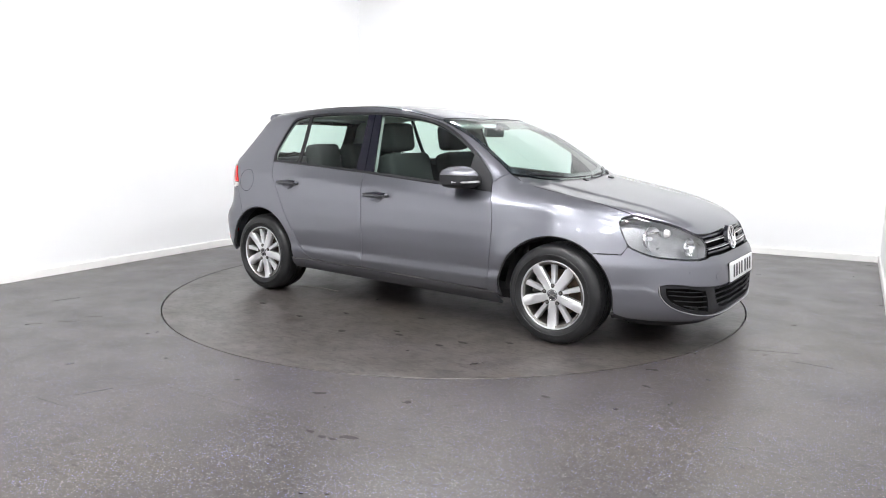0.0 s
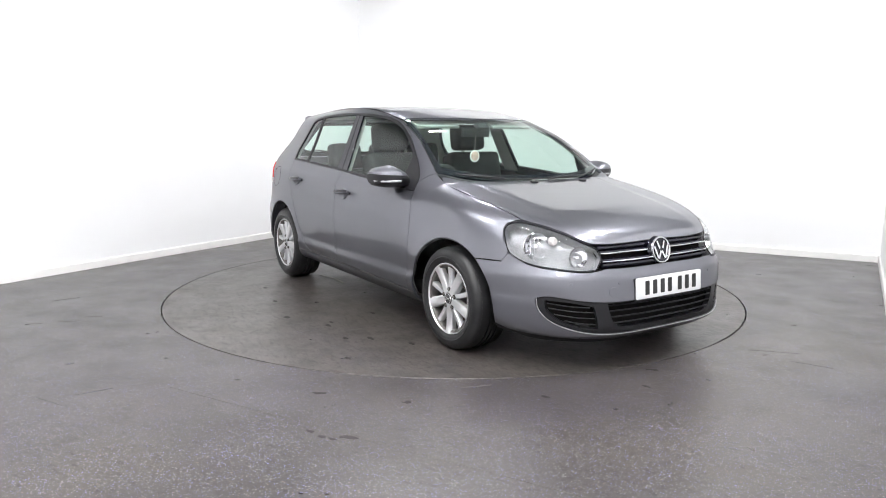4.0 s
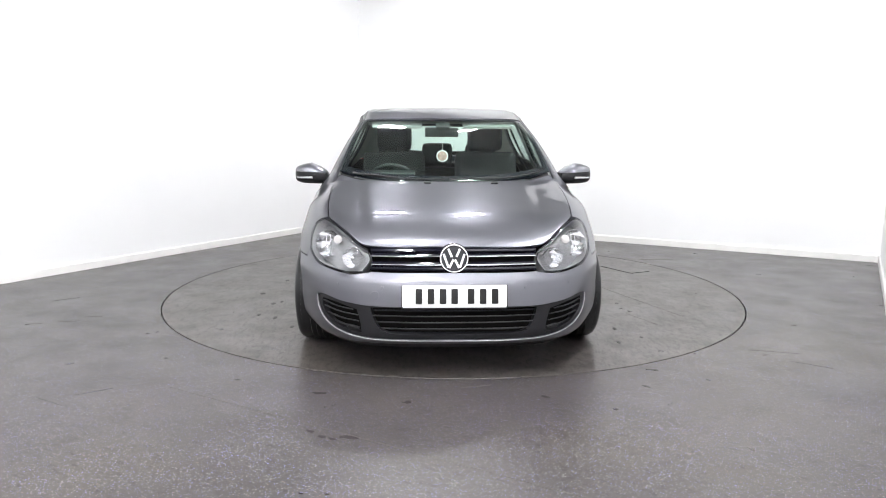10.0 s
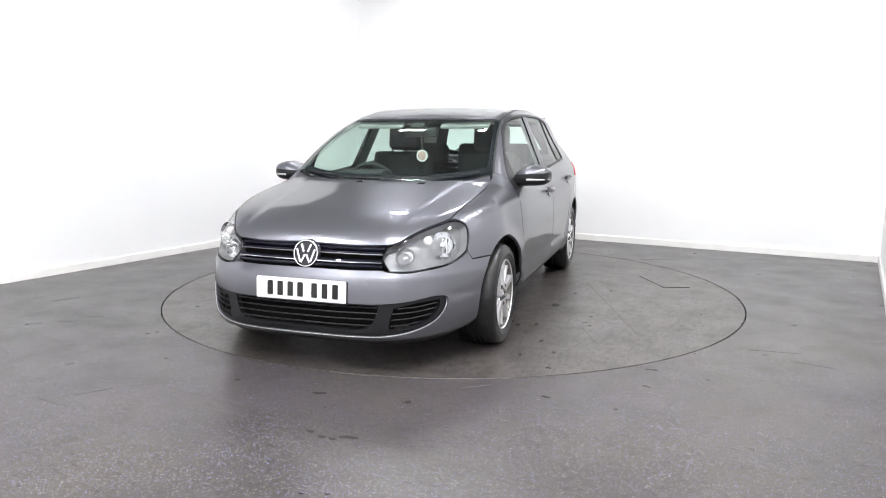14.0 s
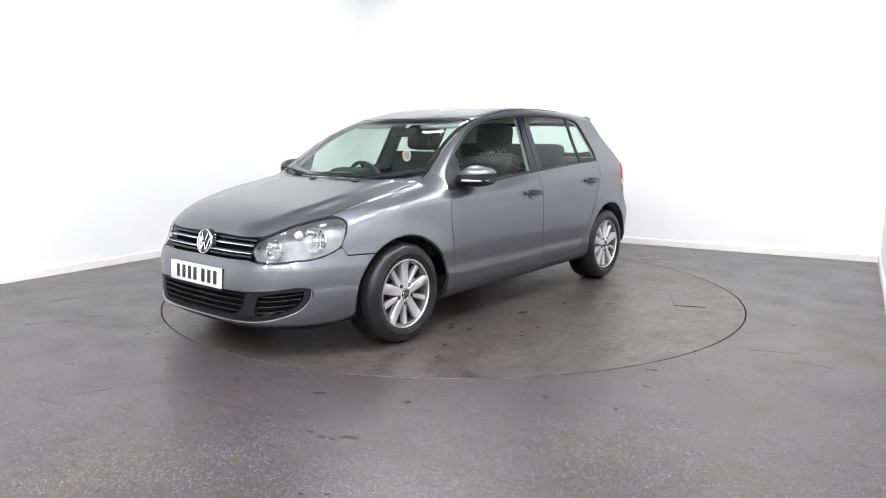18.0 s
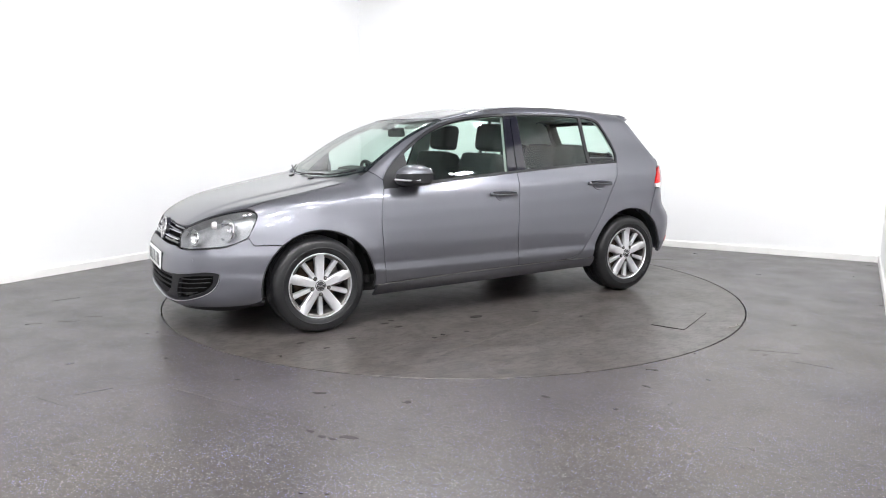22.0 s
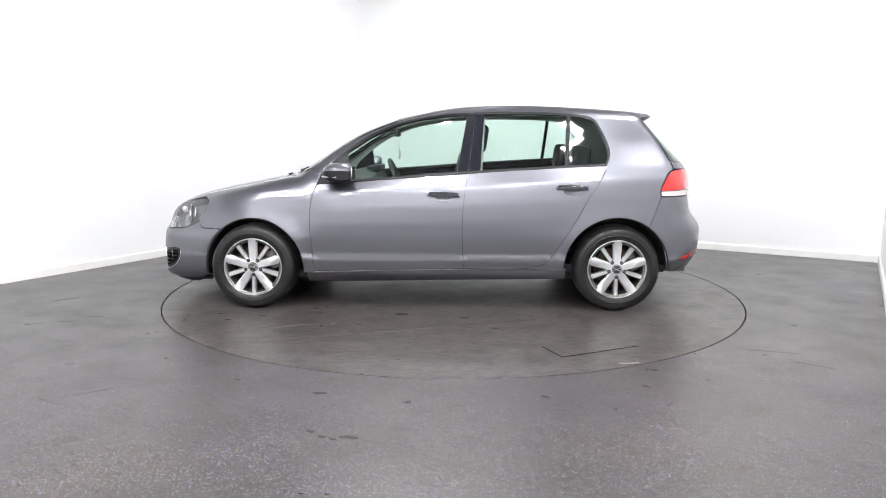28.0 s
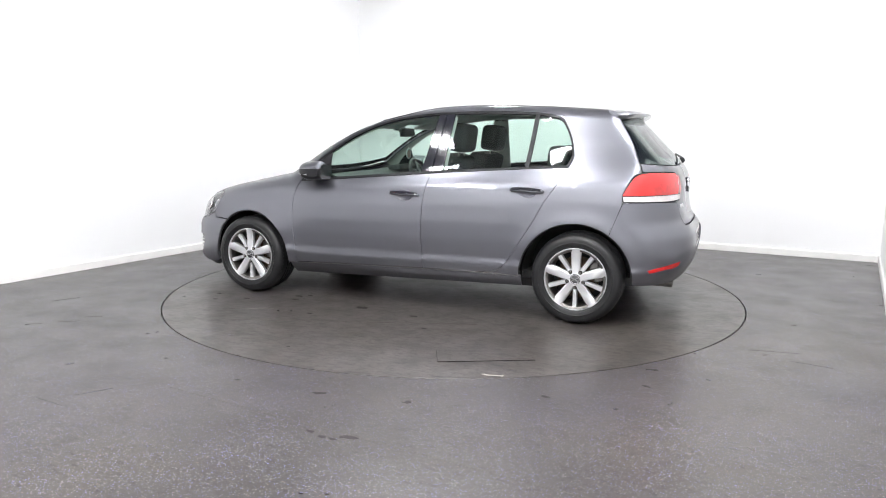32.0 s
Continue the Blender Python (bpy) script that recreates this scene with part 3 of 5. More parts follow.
def within(q, loop):
    x, y = q[:, 0][:, None], q[:, 1][:, None]
    ax, ay = loop[:, 0][None], loop[:, 1][None]
    bx, by = np.roll(loop[:, 0], -1)[None], np.roll(loop[:, 1], -1)[None]
    cross = ((ay > y) != (by > y)) & (x < (bx - ax) * (y - ay) / np.where(by == ay, 1e-12, by - ay) + ax)
    return cross.sum(1) % 2 == 1


def skin(name, loop, space, mat, parent, holes=(), off=0.0, gap=0.0019, step=0.034, flange=0.014, mirror=False, label="", lift=None):
    """A panel of the form's surface inside a loop of points, with turned-in edges; mirror: a second one on the other side."""
    outer = inset(space.flat(loop), gap)
    inner = [inset(space.flat(h), -gap) for h in holes]
    loops = [outer] + inner
    lo, hi = outer.min(0), outer.max(0)
    gx, gy = np.meshgrid(np.arange(lo[0], hi[0], step), np.arange(lo[1], hi[1], step * 0.87))
    gx = gx + (np.arange(gx.shape[0]) % 2)[:, None] * step / 2
    grid = np.stack([gx.ravel(), gy.ravel()], 1)
    keep = within(grid, outer)
    for h in inner:
        keep &= ~within(grid, h)
    grid = grid[keep]
    rim = np.concatenate(loops)
    if len(grid):
        far = np.full(len(grid), 9.0)
        for k in range(0, len(rim), 200):
            far = np.minimum(far, np.min(np.linalg.norm(grid[:, None] - rim[None, k:k + 200], axis=2), axis=1))
        grid = grid[far > step * 0.45]
    allp = np.concatenate([rim, grid])
    edges, start = [], 0
    for lp in loops:
        edges += [(start + k, start + (k + 1) % len(lp)) for k in range(len(lp))]
        start += len(lp)
    vs, _, fs, *_ = delaunay_2d_cdt([Vector(p) for p in allp], edges, [], 0, 1e-6)
    q = np.array([tuple(v) for v in vs])
    tri = np.array([f for f in fs if len(f) == 3])
    mid = q[tri].mean(1)
    ok = within(mid, outer)
    for h in inner:
        ok &= ~within(mid, h)
    tri = tri[ok]
    p = space.solid(q)
    n = slope(p)
    p = p + off * n
    if lift is not None:
        p = p + n * lift(p)[:, None]
    fn = np.cross(p[tri[:, 1]] - p[tri[:, 0]], p[tri[:, 2]] - p[tri[:, 0]])
    flip = (fn * n[tri].sum(1)).sum(1) < 0
    tri[flip] = tri[flip][:, ::-1]
    # edges that turn inward
    count = {}
    for a, b, c in tri:
        for e in ((a, b), (b, c), (c, a)):
            count[e] = count.get(e, 0) + 1
    rimedges = [e for e in count if (e[1], e[0]) not in count]
    verts, norms, faces = list(map(tuple, p)), list(map(tuple, n)), [tuple(map(int, t)) for t in tri]
    if flange:
        for a, b in rimedges:
            k = len(verts)
            out = np.cross(p[b] - p[a], n[a])
            out = out / max(np.linalg.norm(out), 1e-9)
            verts += [tuple(p[a]), tuple(p[b]), tuple(p[b] - flange * n[b]), tuple(p[a] - flange * n[a])]
            norms += [tuple(out if flange > 0 else -out)] * 4
            faces.append((k + 1, k, k + 3, k + 2))
    made = []
    for sgn in ((1, -1) if mirror else (1,)):
        me = bpy.data.meshes.new(name)
        if sgn == 1:
            me.from_pydata(verts, [], faces)
        else:
            me.from_pydata([(x, -y, z) for x, y, z in verts], [], [f[::-1] for f in faces])
        me.polygons.foreach_set("use_smooth", [True] * len(me.polygons))
        me.normals_split_custom_set_from_vertices(norms if sgn == 1 else [(x, -y, z) for x, y, z in norms])
        me.materials.append(mat)
        ob = new(name, me)
        ob.parent = parent if not isinstance(parent, (list, tuple)) else parent[0 if sgn == 1 else 1]
        if label:
            tagged(ob, label)
        made.append(ob)
    return made


def bead(name, pts, radius, mat, parent, off=0.0, mirror=False, seg=8, flat=1.0):
    """A strip along a path on the form."""
    p = np.asarray(pts)
    p = p + off * slope(p)
    made = []
    for k, sgn in enumerate((1, -1) if mirror else (1,)):
        made.append(part(name, tube(p * np.array([1, sgn, 1]), radius, seg, flat=flat), mat, parent[k] if isinstance(parent, (list, tuple)) else parent))
    return made


# ---- the car ----
car = tagged(new("car"), "grey metallic five-door hatchback with silver alloy wheels, parked on the turntable", "car")
body = car
LO = Matrix.Translation((CAR_X, CAR_Y, 0))

DLO_TOP = "s -1.209 1.027 !, s -1.234 1.098, s -1.223 1.172, s -1.172 1.290, s -1.129 1.350, s -1.038 1.377, s -0.884 1.391, s -0.653 1.399, s -0.421 1.398, s -0.189 1.390, s -0.038 1.378, s 0.157 1.350, s 0.287 1.315, s 0.415 1.261, s 0.521 1.200, s 0.639 1.118, s 0.745 1.030, s 0.800 0.966"
DLO_LOW = "s 0.826 0.889 !, s 0.40 0.920, s 0.035 0.948, s -0.236 0.969, s -0.570 0.991, s -0.931 1.013"
dlo = path(DLO_TOP + ", " + DLO_LOW)
SEAM_C = "s -0.66 0.312, s -0.727 0.322, s -0.793 0.358, s -0.837 0.411, s -0.916 0.533, s -1.001 0.671, s -1.073 0.804, s -1.153 0.923"
SEAM_B = "s -0.215 0.304 !, s -0.206 0.39, s -0.199 0.544, s -0.202 0.694, s -0.214 0.826, s -0.236 0.969 !"
SEAM_A = "s 0.842 0.278 !, s 0.856 0.415, s 0.870 0.58, s 0.870 0.704, s 0.855 0.81, s 0.826 0.889 !"

# doors
front_doors = skin("front_door", path(SEAM_A + ", s 0.40 0.920, s 0.035 0.948, s -0.236 0.969 !, s -0.214 0.826, s -0.202 0.694, s -0.199 0.544, s -0.206 0.39, s -0.215 0.304 !, s 0.3 0.293"), Side, PAINT, car, mirror=True)
rear_doors = skin("rear_door", path(SEAM_B + ", s -0.570 0.991, s -0.931 1.013, s -1.209 1.027 !, s -1.153 0.923, s -1.073 0.804, s -1.001 0.671, s -0.916 0.533, s -0.837 0.411, s -0.793 0.358, s -0.727 0.322, s -0.66 0.312"), Side, PAINT, car, mirror=True)
# side frame: pillars, cant rail and rear quarter
WS_EDGE = "t 0.885 0.702 !, t 0.80 0.682, t 0.55 0.633, t 0.255 0.582 !"
frames = skin("body_side", path("s 0.812 0.940 !, " + WS_EDGE + ", t 0.0 0.578, t -0.5 0.572, t -1.0 0.556, t -1.43 0.525 !, r 0.570 1.345 !, s -1.583 1.20, s -1.648 1.06, s -1.668 1.012 !, s -1.663 0.998, s -1.635 0.985, s -1.60 0.93, s -1.567 0.845, s -1.575 0.816 !, s -1.501 0.615 !, A rear 125 -3, s -0.925 0.304 !, s -0.75 0.302 !, "
                   + SEAM_C + ", " + DLO_TOP), Slant, PAINT, car, mirror=True, label="painted pillars, cant rail and rear quarter")
skin("sill", path("s 0.905 0.266 !, s 0.3 0.287, s -0.215 0.298, s -0.70 0.302, s -0.927 0.300 !, s -0.927 0.228 !, s 0.0 0.205, s 0.905 0.182 !"), Side, PAINT, car, mirror=True)
# thin steel bead draws the highlight along the sill's film edge
bead("sill_edge_glint", path("s 0.90 0.271, s 0.3 0.290, s -0.215 0.301, s -0.70 0.307, s -0.92 0.304", closed=False), 0.0014, STEEL, car, off=0.001, mirror=True, seg=6)
# front wings
skin("front_wing", path("s 1.527 0.5715 !, A front 50 187, s 0.92 0.262 !, s 0.842 0.27 !, s 0.856 0.415, s 0.870 0.58, s 0.870 0.704, s 0.855 0.81, s 0.828 0.889, s 0.812 0.940 !, t 0.885 0.702 !, t 0.95 0.702, t 1.1 0.712, t 1.3 0.708, t 1.5 0.694, t 1.68 0.672 !, s 1.655 0.778, s 1.637 0.766, s 1.6335 0.745, s 1.6595 0.688, s 1.696 0.617, s 1.671 0.5715 !"),
     Slant, PAINT, car, mirror=True)
# bonnet, roof, windscreen
BON_HALF = path("t 1.10 0 !, t 1.075 0.3, t 1.01 0.55, t 0.93 0.69 !, t 0.96 0.702, t 1.1 0.712, t 1.3 0.708, t 1.5 0.694, t 1.68 0.672 !, f 0.64 0.772, f 0.56 0.735, f 0.475 0.682, f 0.42 0.672, f 0 0.668 !", closed=False)
skin("bonnet", both(BON_HALF), Top, PAINT, car, step=0.03)
WS_HALF = path("t 1.085 0 !, t 1.06 0.3, t 0.985 0.55, t 0.888 0.695 !, t 0.80 0.678, t 0.55 0.629, t 0.27 0.578 !, t 0.305 0.3, t 0.325 0 !", closed=False)
windscreen = skin("windscreen", both(WS_HALF), Top, PANE, car, off=-0.003, flange=0, step=0.05)[0]
WS_IN = path("t 1.03 0 !, t 1.0 0.3, t 0.93 0.52, t 0.86 0.648 !, t 0.77 0.637, t 0.54 0.595, t 0.305 0.549 !, t 0.335 0.3, t 0.355 0 !", closed=False)
skin("windscreen_surround", both(WS_HALF), Top, PIANO, car, holes=[both(WS_IN)], off=-0.0055, flange=0.004, label="black printed windscreen border")
ROOF_HALF = path("t 0.318 0 !, t 0.298 0.3, t 0.258 0.574 !, t 0.0 0.571, t -0.5 0.565, t -1.0 0.549, t -1.43 0.518 !, t -1.445 0 !", closed=False)
skin("roof", both(ROOF_HALF), Top, PAINT, car, step=0.05)

# side glazing
skin("window_trim", dlo, Side, TRIM, car, holes=[path("s -1.193 1.041 !, s -1.217 1.10, s -1.206 1.172, s -1.156 1.283, s -1.117 1.334, s -1.034 1.360, s -0.884 1.374, s -0.653 1.382, s -0.421 1.381, s -0.189 1.373, s -0.038 1.361, s 0.152 1.333, s 0.277 1.298, s 0.403 1.245, s 0.508 1.185, s 0.625 1.104, s 0.728 1.018, s 0.778 0.96, s 0.800 0.907 !, s 0.40 0.938, s 0.035 0.966, s -0.236 0.986, s -0.570 1.007, s -0.931 1.028")],
     off=0.001, gap=0.0015, mirror=True, step=0.02, label="matt black window surround")
skin("front_window", path("s 0.615 0.912 !, s 0.628 1.108 !, s 0.51 1.19, s 0.403 1.250, s 0.277 1.303, s 0.152 1.338, s -0.038 1.366, s -0.232 1.376 !, s -0.160 0.972 !, s 0.2 0.945"), Side, PANE, front_doors, off=-0.006, flange=0, mirror=True, step=0.06)
skin("mirror_sail", path("s 0.808 0.90 !, s 0.79 0.955, s 0.738 1.02, s 0.618 1.112 !, s 0.605 0.908 !"), Side, TRIM, front_doors, off=-0.002, mirror=True, label="black triangular mirror mount")
skin("rear_window", path("s -0.322 0.988 !, s -0.350 1.384 !, s -0.653 1.387, s -0.945 1.372 !, s -0.920 1.024 !, s -0.570 1.003"), Side, PANE, rear_doors, off=-0.006, flange=0, mirror=True, step=0.06)
skin("quarter_light", path("s -0.935 1.022 !, s -0.962 1.372 !, s -1.036 1.364, s -1.120 1.337, s -1.160 1.283, s -1.210 1.172, s -1.221 1.10, s -1.197 1.036 !"), Side, PANE, rear_doors, off=-0.006, flange=0, mirror=True, step=0.06)
skin("window_divider", path("s -0.912 1.02 !, s -0.936 1.377 !, s -0.968 1.374 !, s -0.944 1.022 !"), Side, TRIM, rear_doors, off=-0.001, mirror=True, step=0.02)
skin("pillar_cover", path("s -0.158 0.970 !, s -0.231 1.380 !, s -0.287 1.384 !, s -0.237 0.977 !"), Side, PIANO, front_doors, off=0.0, gap=0.0015, mirror=True, step=0.025, label="gloss black pillar cover")
skin("pillar_cover", path("s -0.241 0.977 !, s -0.291 1.384 !, s -0.352 1.386 !, s -0.324 0.985 !"), Side, PIANO, rear_doors, off=0.0, gap=0.0015, mirror=True, step=0.025, label="gloss black pillar cover")
bead("roof_strip", path("t 0.255 0.577, t 0.0 0.5745, t -0.5 0.5685, t -1.0 0.5525, t -1.42 0.5215", closed=False), 0.004, TRIM, car, off=-0.003, mirror=True)

# front bumper with its wide lower opening
BUMP_F = path("f 0 0.550 !, f 0.30 0.550, f 0.415 0.553 !, f 0.462 0.543, f 0.537 0.537, f 0.641 0.547, f 0.72 0.563, s 1.74 0.5945, s 1.698 0.6165 !, s 1.671 0.570 !, s 1.531 0.570 !, A front 49 -10, s 1.70 0.205, f 0.72 0.194, f 0.5 0.184, f 0 0.180 !", closed=False)
MOUTH = path("f 0 0.388 !, f 0.43 0.383, f 0.56 0.393, f 0.697 0.408, f 0.720 0.393, f 0.718 0.352, f 0.688 0.292, f 0.60 0.240, f 0.46 0.212, f 0.3 0.205, f 0 0.203 !", closed=False)
skin("front_bumper", both(BUMP_F), FRONT, PAINT, car, holes=[both(MOUTH)], step=0.03, flange=0.02)
# black lower lip, also put in for the dark shading below the painted edge
LIP_LOW = path("f 0 0.179 !, f 0.5 0.183, f 0.72 0.193, s 1.70 0.204, s 1.62 0.212 !, s 1.62 0.185 !, s 1.72 0.172, f 0.70 0.160, f 0.5 0.152, f 0 0.148 !", closed=False)
skin("bumper_lip", both(LIP_LOW), FRONT, TRIM, car, off=-0.008, gap=0.0, flange=0.02, label="black lower lip that also stands for the shade under the bumper")
MID = path("f 0 0.380 !, f 0.425 0.372 !, f 0.41 0.32, f 0.385 0.272, f 0.335 0.246, f 0.2 0.240, f 0 0.238 !", closed=False)
SIDE_G = path("f 0.50 0.358 !, f 0.60 0.380, f 0.695 0.388 !, f 0.693 0.345, f 0.665 0.300, f 0.58 0.254, f 0.475 0.236 !, f 0.48 0.29")
grille_low = skin("lower_grille", both(MOUTH), FRONT, TRIM, car, holes=[both(MID), SIDE_G, SIDE_G[::-1] * np.array([1, -1, 1])], off=-0.012, gap=0.001, step=0.03, flange=0.03, label="black plastic lower grille surround")[0]
skin("grille_back", both(MOUTH), FRONT, GROOVE, grille_low, off=-0.05, gap=-0.005, flange=0, step=0.06)
for z in (0.268, 0.300, 0.332, 0.362):
    w = 0.385 if z < 0.29 else 0.405 if z < 0.32 else 0.415
    bead("grille_slat", path("f %.3f %.3f, f -0.2 %.3f, f 0 %.3f, f 0.2 %.3f, f %.3f %.3f" % (-w, z, z, z, z, w, z), closed=False), 0.007, TRIM, grille_low, off=-0.018, flat=0.5)
for z0, a, b in ((0.272, 0.485, 0.625), (0.304, 0.49, 0.665), (0.335, 0.495, 0.685), (0.362, 0.52, 0.690)):
    bead("fog_slat", path("f %.3f %.3f, f %.3f %.3f, f %.3f %.3f" % (a, z0 - 0.006, (a + b) / 2, z0, b, z0 + 0.012), closed=False), 0.006, TRIM, grille_low, off=-0.014, mirror=True, flat=0.5)
LIP = path("f 0.718 0.396, f 0.716 0.352, f 0.686 0.292, f 0.598 0.240, f 0.46 0.212, f 0.3 0.205, f 0 0.203", closed=False)
bead("chrome_strip", np.concatenate([LIP, LIP[::-1][1:] * np.array([1, -1, 1])]), 0.0018, ALLOY, grille_low, off=-0.003)

# upper grille
GR = path("f 0 0.668 !, f 0.40 0.672 !, f 0.432 0.640, f 0.412 0.605, f 0.428 0.570 !, f 0.405 0.556 !, f 0 0.552 !", closed=False)
grille = skin("grille", both(GR), FRONT, GROOVE, car, off=-0.04, gap=-0.008, flange=0, step=0.05, label="black grille with thin chrome strips")[0]
for z in (0.660, 0.572):
    bead("grille_bar", path("f -0.425 %.3f, f -0.2 %.3f, f 0 %.3f, f 0.2 %.3f, f 0.425 %.3f" % (z, z, z, z, z), closed=False), 0.012, PIANO, grille, off=-0.018)
for z in (0.636, 0.596):
    bead("grille_bar", path("f -0.42 %.3f, f -0.2 %.3f, f 0 %.3f, f 0.2 %.3f, f 0.42 %.3f" % (z, z, z, z, z), closed=False), 0.011, PIANO, grille, off=-0.016, flat=0.8)
    bead("chrome_strip", path("f -0.42 %.3f, f -0.2 %.3f, f 0 %.3f, f 0.2 %.3f, f 0.42 %.3f" % (z - 0.009, z - 0.009, z - 0.009, z - 0.009, z - 0.009), closed=False), 0.0038, CHROME, grille, off=-0.003)


def round_badge(parent, x, z, r, way, lean):
    """A chrome ring with slanting bars on a dark disc."""
    m = Matrix.Translation((x, 0, z)) @ Euler((0, radians(lean), 0 if way > 0 else math.pi)).to_matrix().to_4x4() @ Matrix.Rotation(radians(90), 4, "Y") @ Matrix.Rotation(radians(90), 4, "Z")
    b = part("badge", lathe([(0, 0.006), (r * 0.9, 0.004), (r * 0.98, -0.004), (r * 1.08, -0.02)], 40, m), PIANO, parent, "round dark badge with chrome ring")
    part("badge_ring", lathe([(r * 0.86, 0.004), (r * 0.90, 0.011), (r * 0.97, 0.011), (r, 0.003)], 48, m), CHROME, b)
    bars = bmesh.new()
    for x0, y0, x1, y1 in ((-0.40, 0.66, -0.16, 0.10), (0.40, 0.66, 0.16, 0.10), (-0.72, 0.30, -0.40, -0.62), (0.72, 0.30, 0.40, -0.62), (-0.34, -0.66, -0.05, -0.08), (0.34, -0.66, 0.05, -0.08)):
        d = Vector((x1 - x0, y1 - y0)) * r
        box(d.length, r * 0.15, 0.006, m @ Matrix.Translation(((x0 + x1) / 2 * r, (y0 + y1) / 2 * r, 0.007)) @ Matrix.Rotation(math.atan2(d.y, d.x), 4, "Z"), bm=bars)
    part("badge_bars", bars, CHROME, b, smooth=False)


round_badge(grille, 2.057, 0.617, 0.073, 1, -12)


def number_plate(name, x, z, way, lean, ground):
    m = Matrix.Translation((x, 0, z)) @ Euler((0, radians(lean), 0 if way > 0 else math.pi)).to_matrix().to_4x4() @ Matrix.Rotation(radians(90), 4, "Y") @ Matrix.Rotation(radians(90), 4, "Z")
    p = part(name, prism(rounded(0.524, 0.113, 0.008), 0.006, m, 0.001), ground, car, "white number plate with dark bars")
    for cx in (-0.178, -0.118, -0.058, 0.000, 0.062 + 0.02, 0.142, 0.202):
        part("plate_bar", prism([(cx + a, b) for a, b in rounded(0.033, 0.076, 0.004, 2)], 0.001, m @ Matrix.Translation((0, 0, 0.0062))), INK, p, smooth=False)
    part("plate_holder", prism(rounded(0.534, 0.122, 0.008), 0.02, m @ Matrix.Translation((0, -0.005, -0.0205))), TRIM, p)


number_plate("number_plate", 2.128, 0.438, 1, -4, PLATE)
for y in (-0.36, 0.36, -0.60, 0.60):
    q = from_front(y, 0.478)
    nn = Vector(slope(q[None])[0])
    part("parking_sensor", lathe([(0, 0.002), (0.008, 0.0015), (0.0095, -0.003)], 16, Matrix.Translation(Vector(q)) @ nn.to_track_quat("Z", "Y").to_matrix().to_4x4()), PAINT, car)
q = from_front(-0.40, 0.435)
nn = Vector(slope(q[None])[0])
part("tow_eye_cover", lathe([(0, 0.0015), (0.024, 0.001), (0.026, -0.003)], 24, Matrix.Translation(Vector(q)) @ nn.to_track_quat("Z", "Y").to_matrix().to_4x4()), PAINT, car)

# headlamps
HEAD = path("f 0.438 0.655 !, f 0.424 0.607, f 0.466 0.549 !, f 0.537 0.543, f 0.641 0.553, f 0.725 0.570, s 1.735 0.600, s 1.70 0.622, s 1.662 0.690, s 1.636 0.745, s 1.643 0.768, s 1.672 0.778, f 0.640 0.766, f 0.56 0.729, f 0.475 0.674")
headlamps = skin("headlamp", HEAD, FRONT, LAMPSILVER, car, off=-0.062, gap=0.0015, flange=-0.056, mirror=True, step=0.03, label="headlamp with twin chrome reflectors under a clear lens")
skin("lens", HEAD, FRONT, CLEAR, headlamps, off=-0.001, gap=0.0015, flange=0, mirror=True, step=0.04)
LAMP_EDGE = FRONT.solid(inset(FRONT.flat(HEAD), 0.005))
skin("lamp_border", HEAD, FRONT, PIANO, headlamps, holes=[LAMP_EDGE], off=-0.005, gap=0.001, flange=0.004, mirror=True, step=0.02, label="gloss black border inside the lens")
bead("lamp_seal", np.concatenate([HEAD, HEAD[:1]]), 0.0016, TRIM, headlamps, off=-0.003, mirror=True, seg=6)
for sgn, lamp in zip((1, -1), headlamps):
    for yy, zz, r, dep in ((0.690, 0.668, 0.070, 0.030), (0.532, 0.612, 0.052, 0.024)):
        q = from_front(yy, zz)
        nrm = Vector(slope(q[None])[0])
        axis = (nrm + Vector((1.6, 0, 0))).normalized()
        axis.y *= sgn
        c = Vector(q) - nrm * dep
        c.y *= sgn
        m = Matrix.Translation(c) @ axis.to_track_quat("Z", "Y").to_matrix().to_4x4()
        part("reflector", lathe([(0.012, -0.05), (r * 0.5, -0.042), (r * 0.8, -0.026), (r * 0.95, -0.006), (r, 0.0), (r * 1.04, -0.008)], 36, m), CHROME, lamp, "bright reflector bowl")
        part("bulb_cap", lathe([(0, -0.006), (r * 0.16, -0.009), (r * 0.2, -0.02), (r * 0.18, -0.05)], 20, m), CHROME, lamp)
        if r > 0.06:
            for k in range(-2, 3):
                part("reflector_rib", box(0.004, r * 1.5 * math.cos(k * 0.45), 0.006, m @ Matrix.Translation((k * r * 0.33, 0, -0.036)), 0.001), CHROME, lamp)
    q = from_front(0.605, 0.685)
    part("indicator_bulb", lathe([(0, 0.012), (0.018, 0.006), (0.024, -0.006), (0.024, -0.02)], 20, Matrix.Translation((q[0] - 0.035, sgn * q[1], q[2])) @ Matrix.Rotation(radians(90), 4, "Y")), PALE, lamp)

# rear: bumper, tailgate, window, lamps
BUMP_R = path("r 0 0.640 !, r 0.44 0.645 !, r 0.50 0.80 !, r 0.60 0.806, s -1.75 0.813, s -1.575 0.815 !, s -1.501 0.6145 !, A rear 125.3 182, s -1.70 0.282, r 0.62 0.276, r 0.4 0.272, r 0 0.270 !", closed=False)
PLATE_WELL = both(path("r 0 0.592 !, r 0.27 0.588 !, r 0.285 0.445 !, r 0 0.442 !", closed=False))
rear_bumper = skin("rear_bumper", both(BUMP_R), REAR, PAINT, car, holes=[PLATE_WELL], flange=0.024)[0]
skin("plate_well", PLATE_WELL, REAR, PAINT, rear_bumper, off=-0.023, gap=-0.002, flange=0, step=0.06)
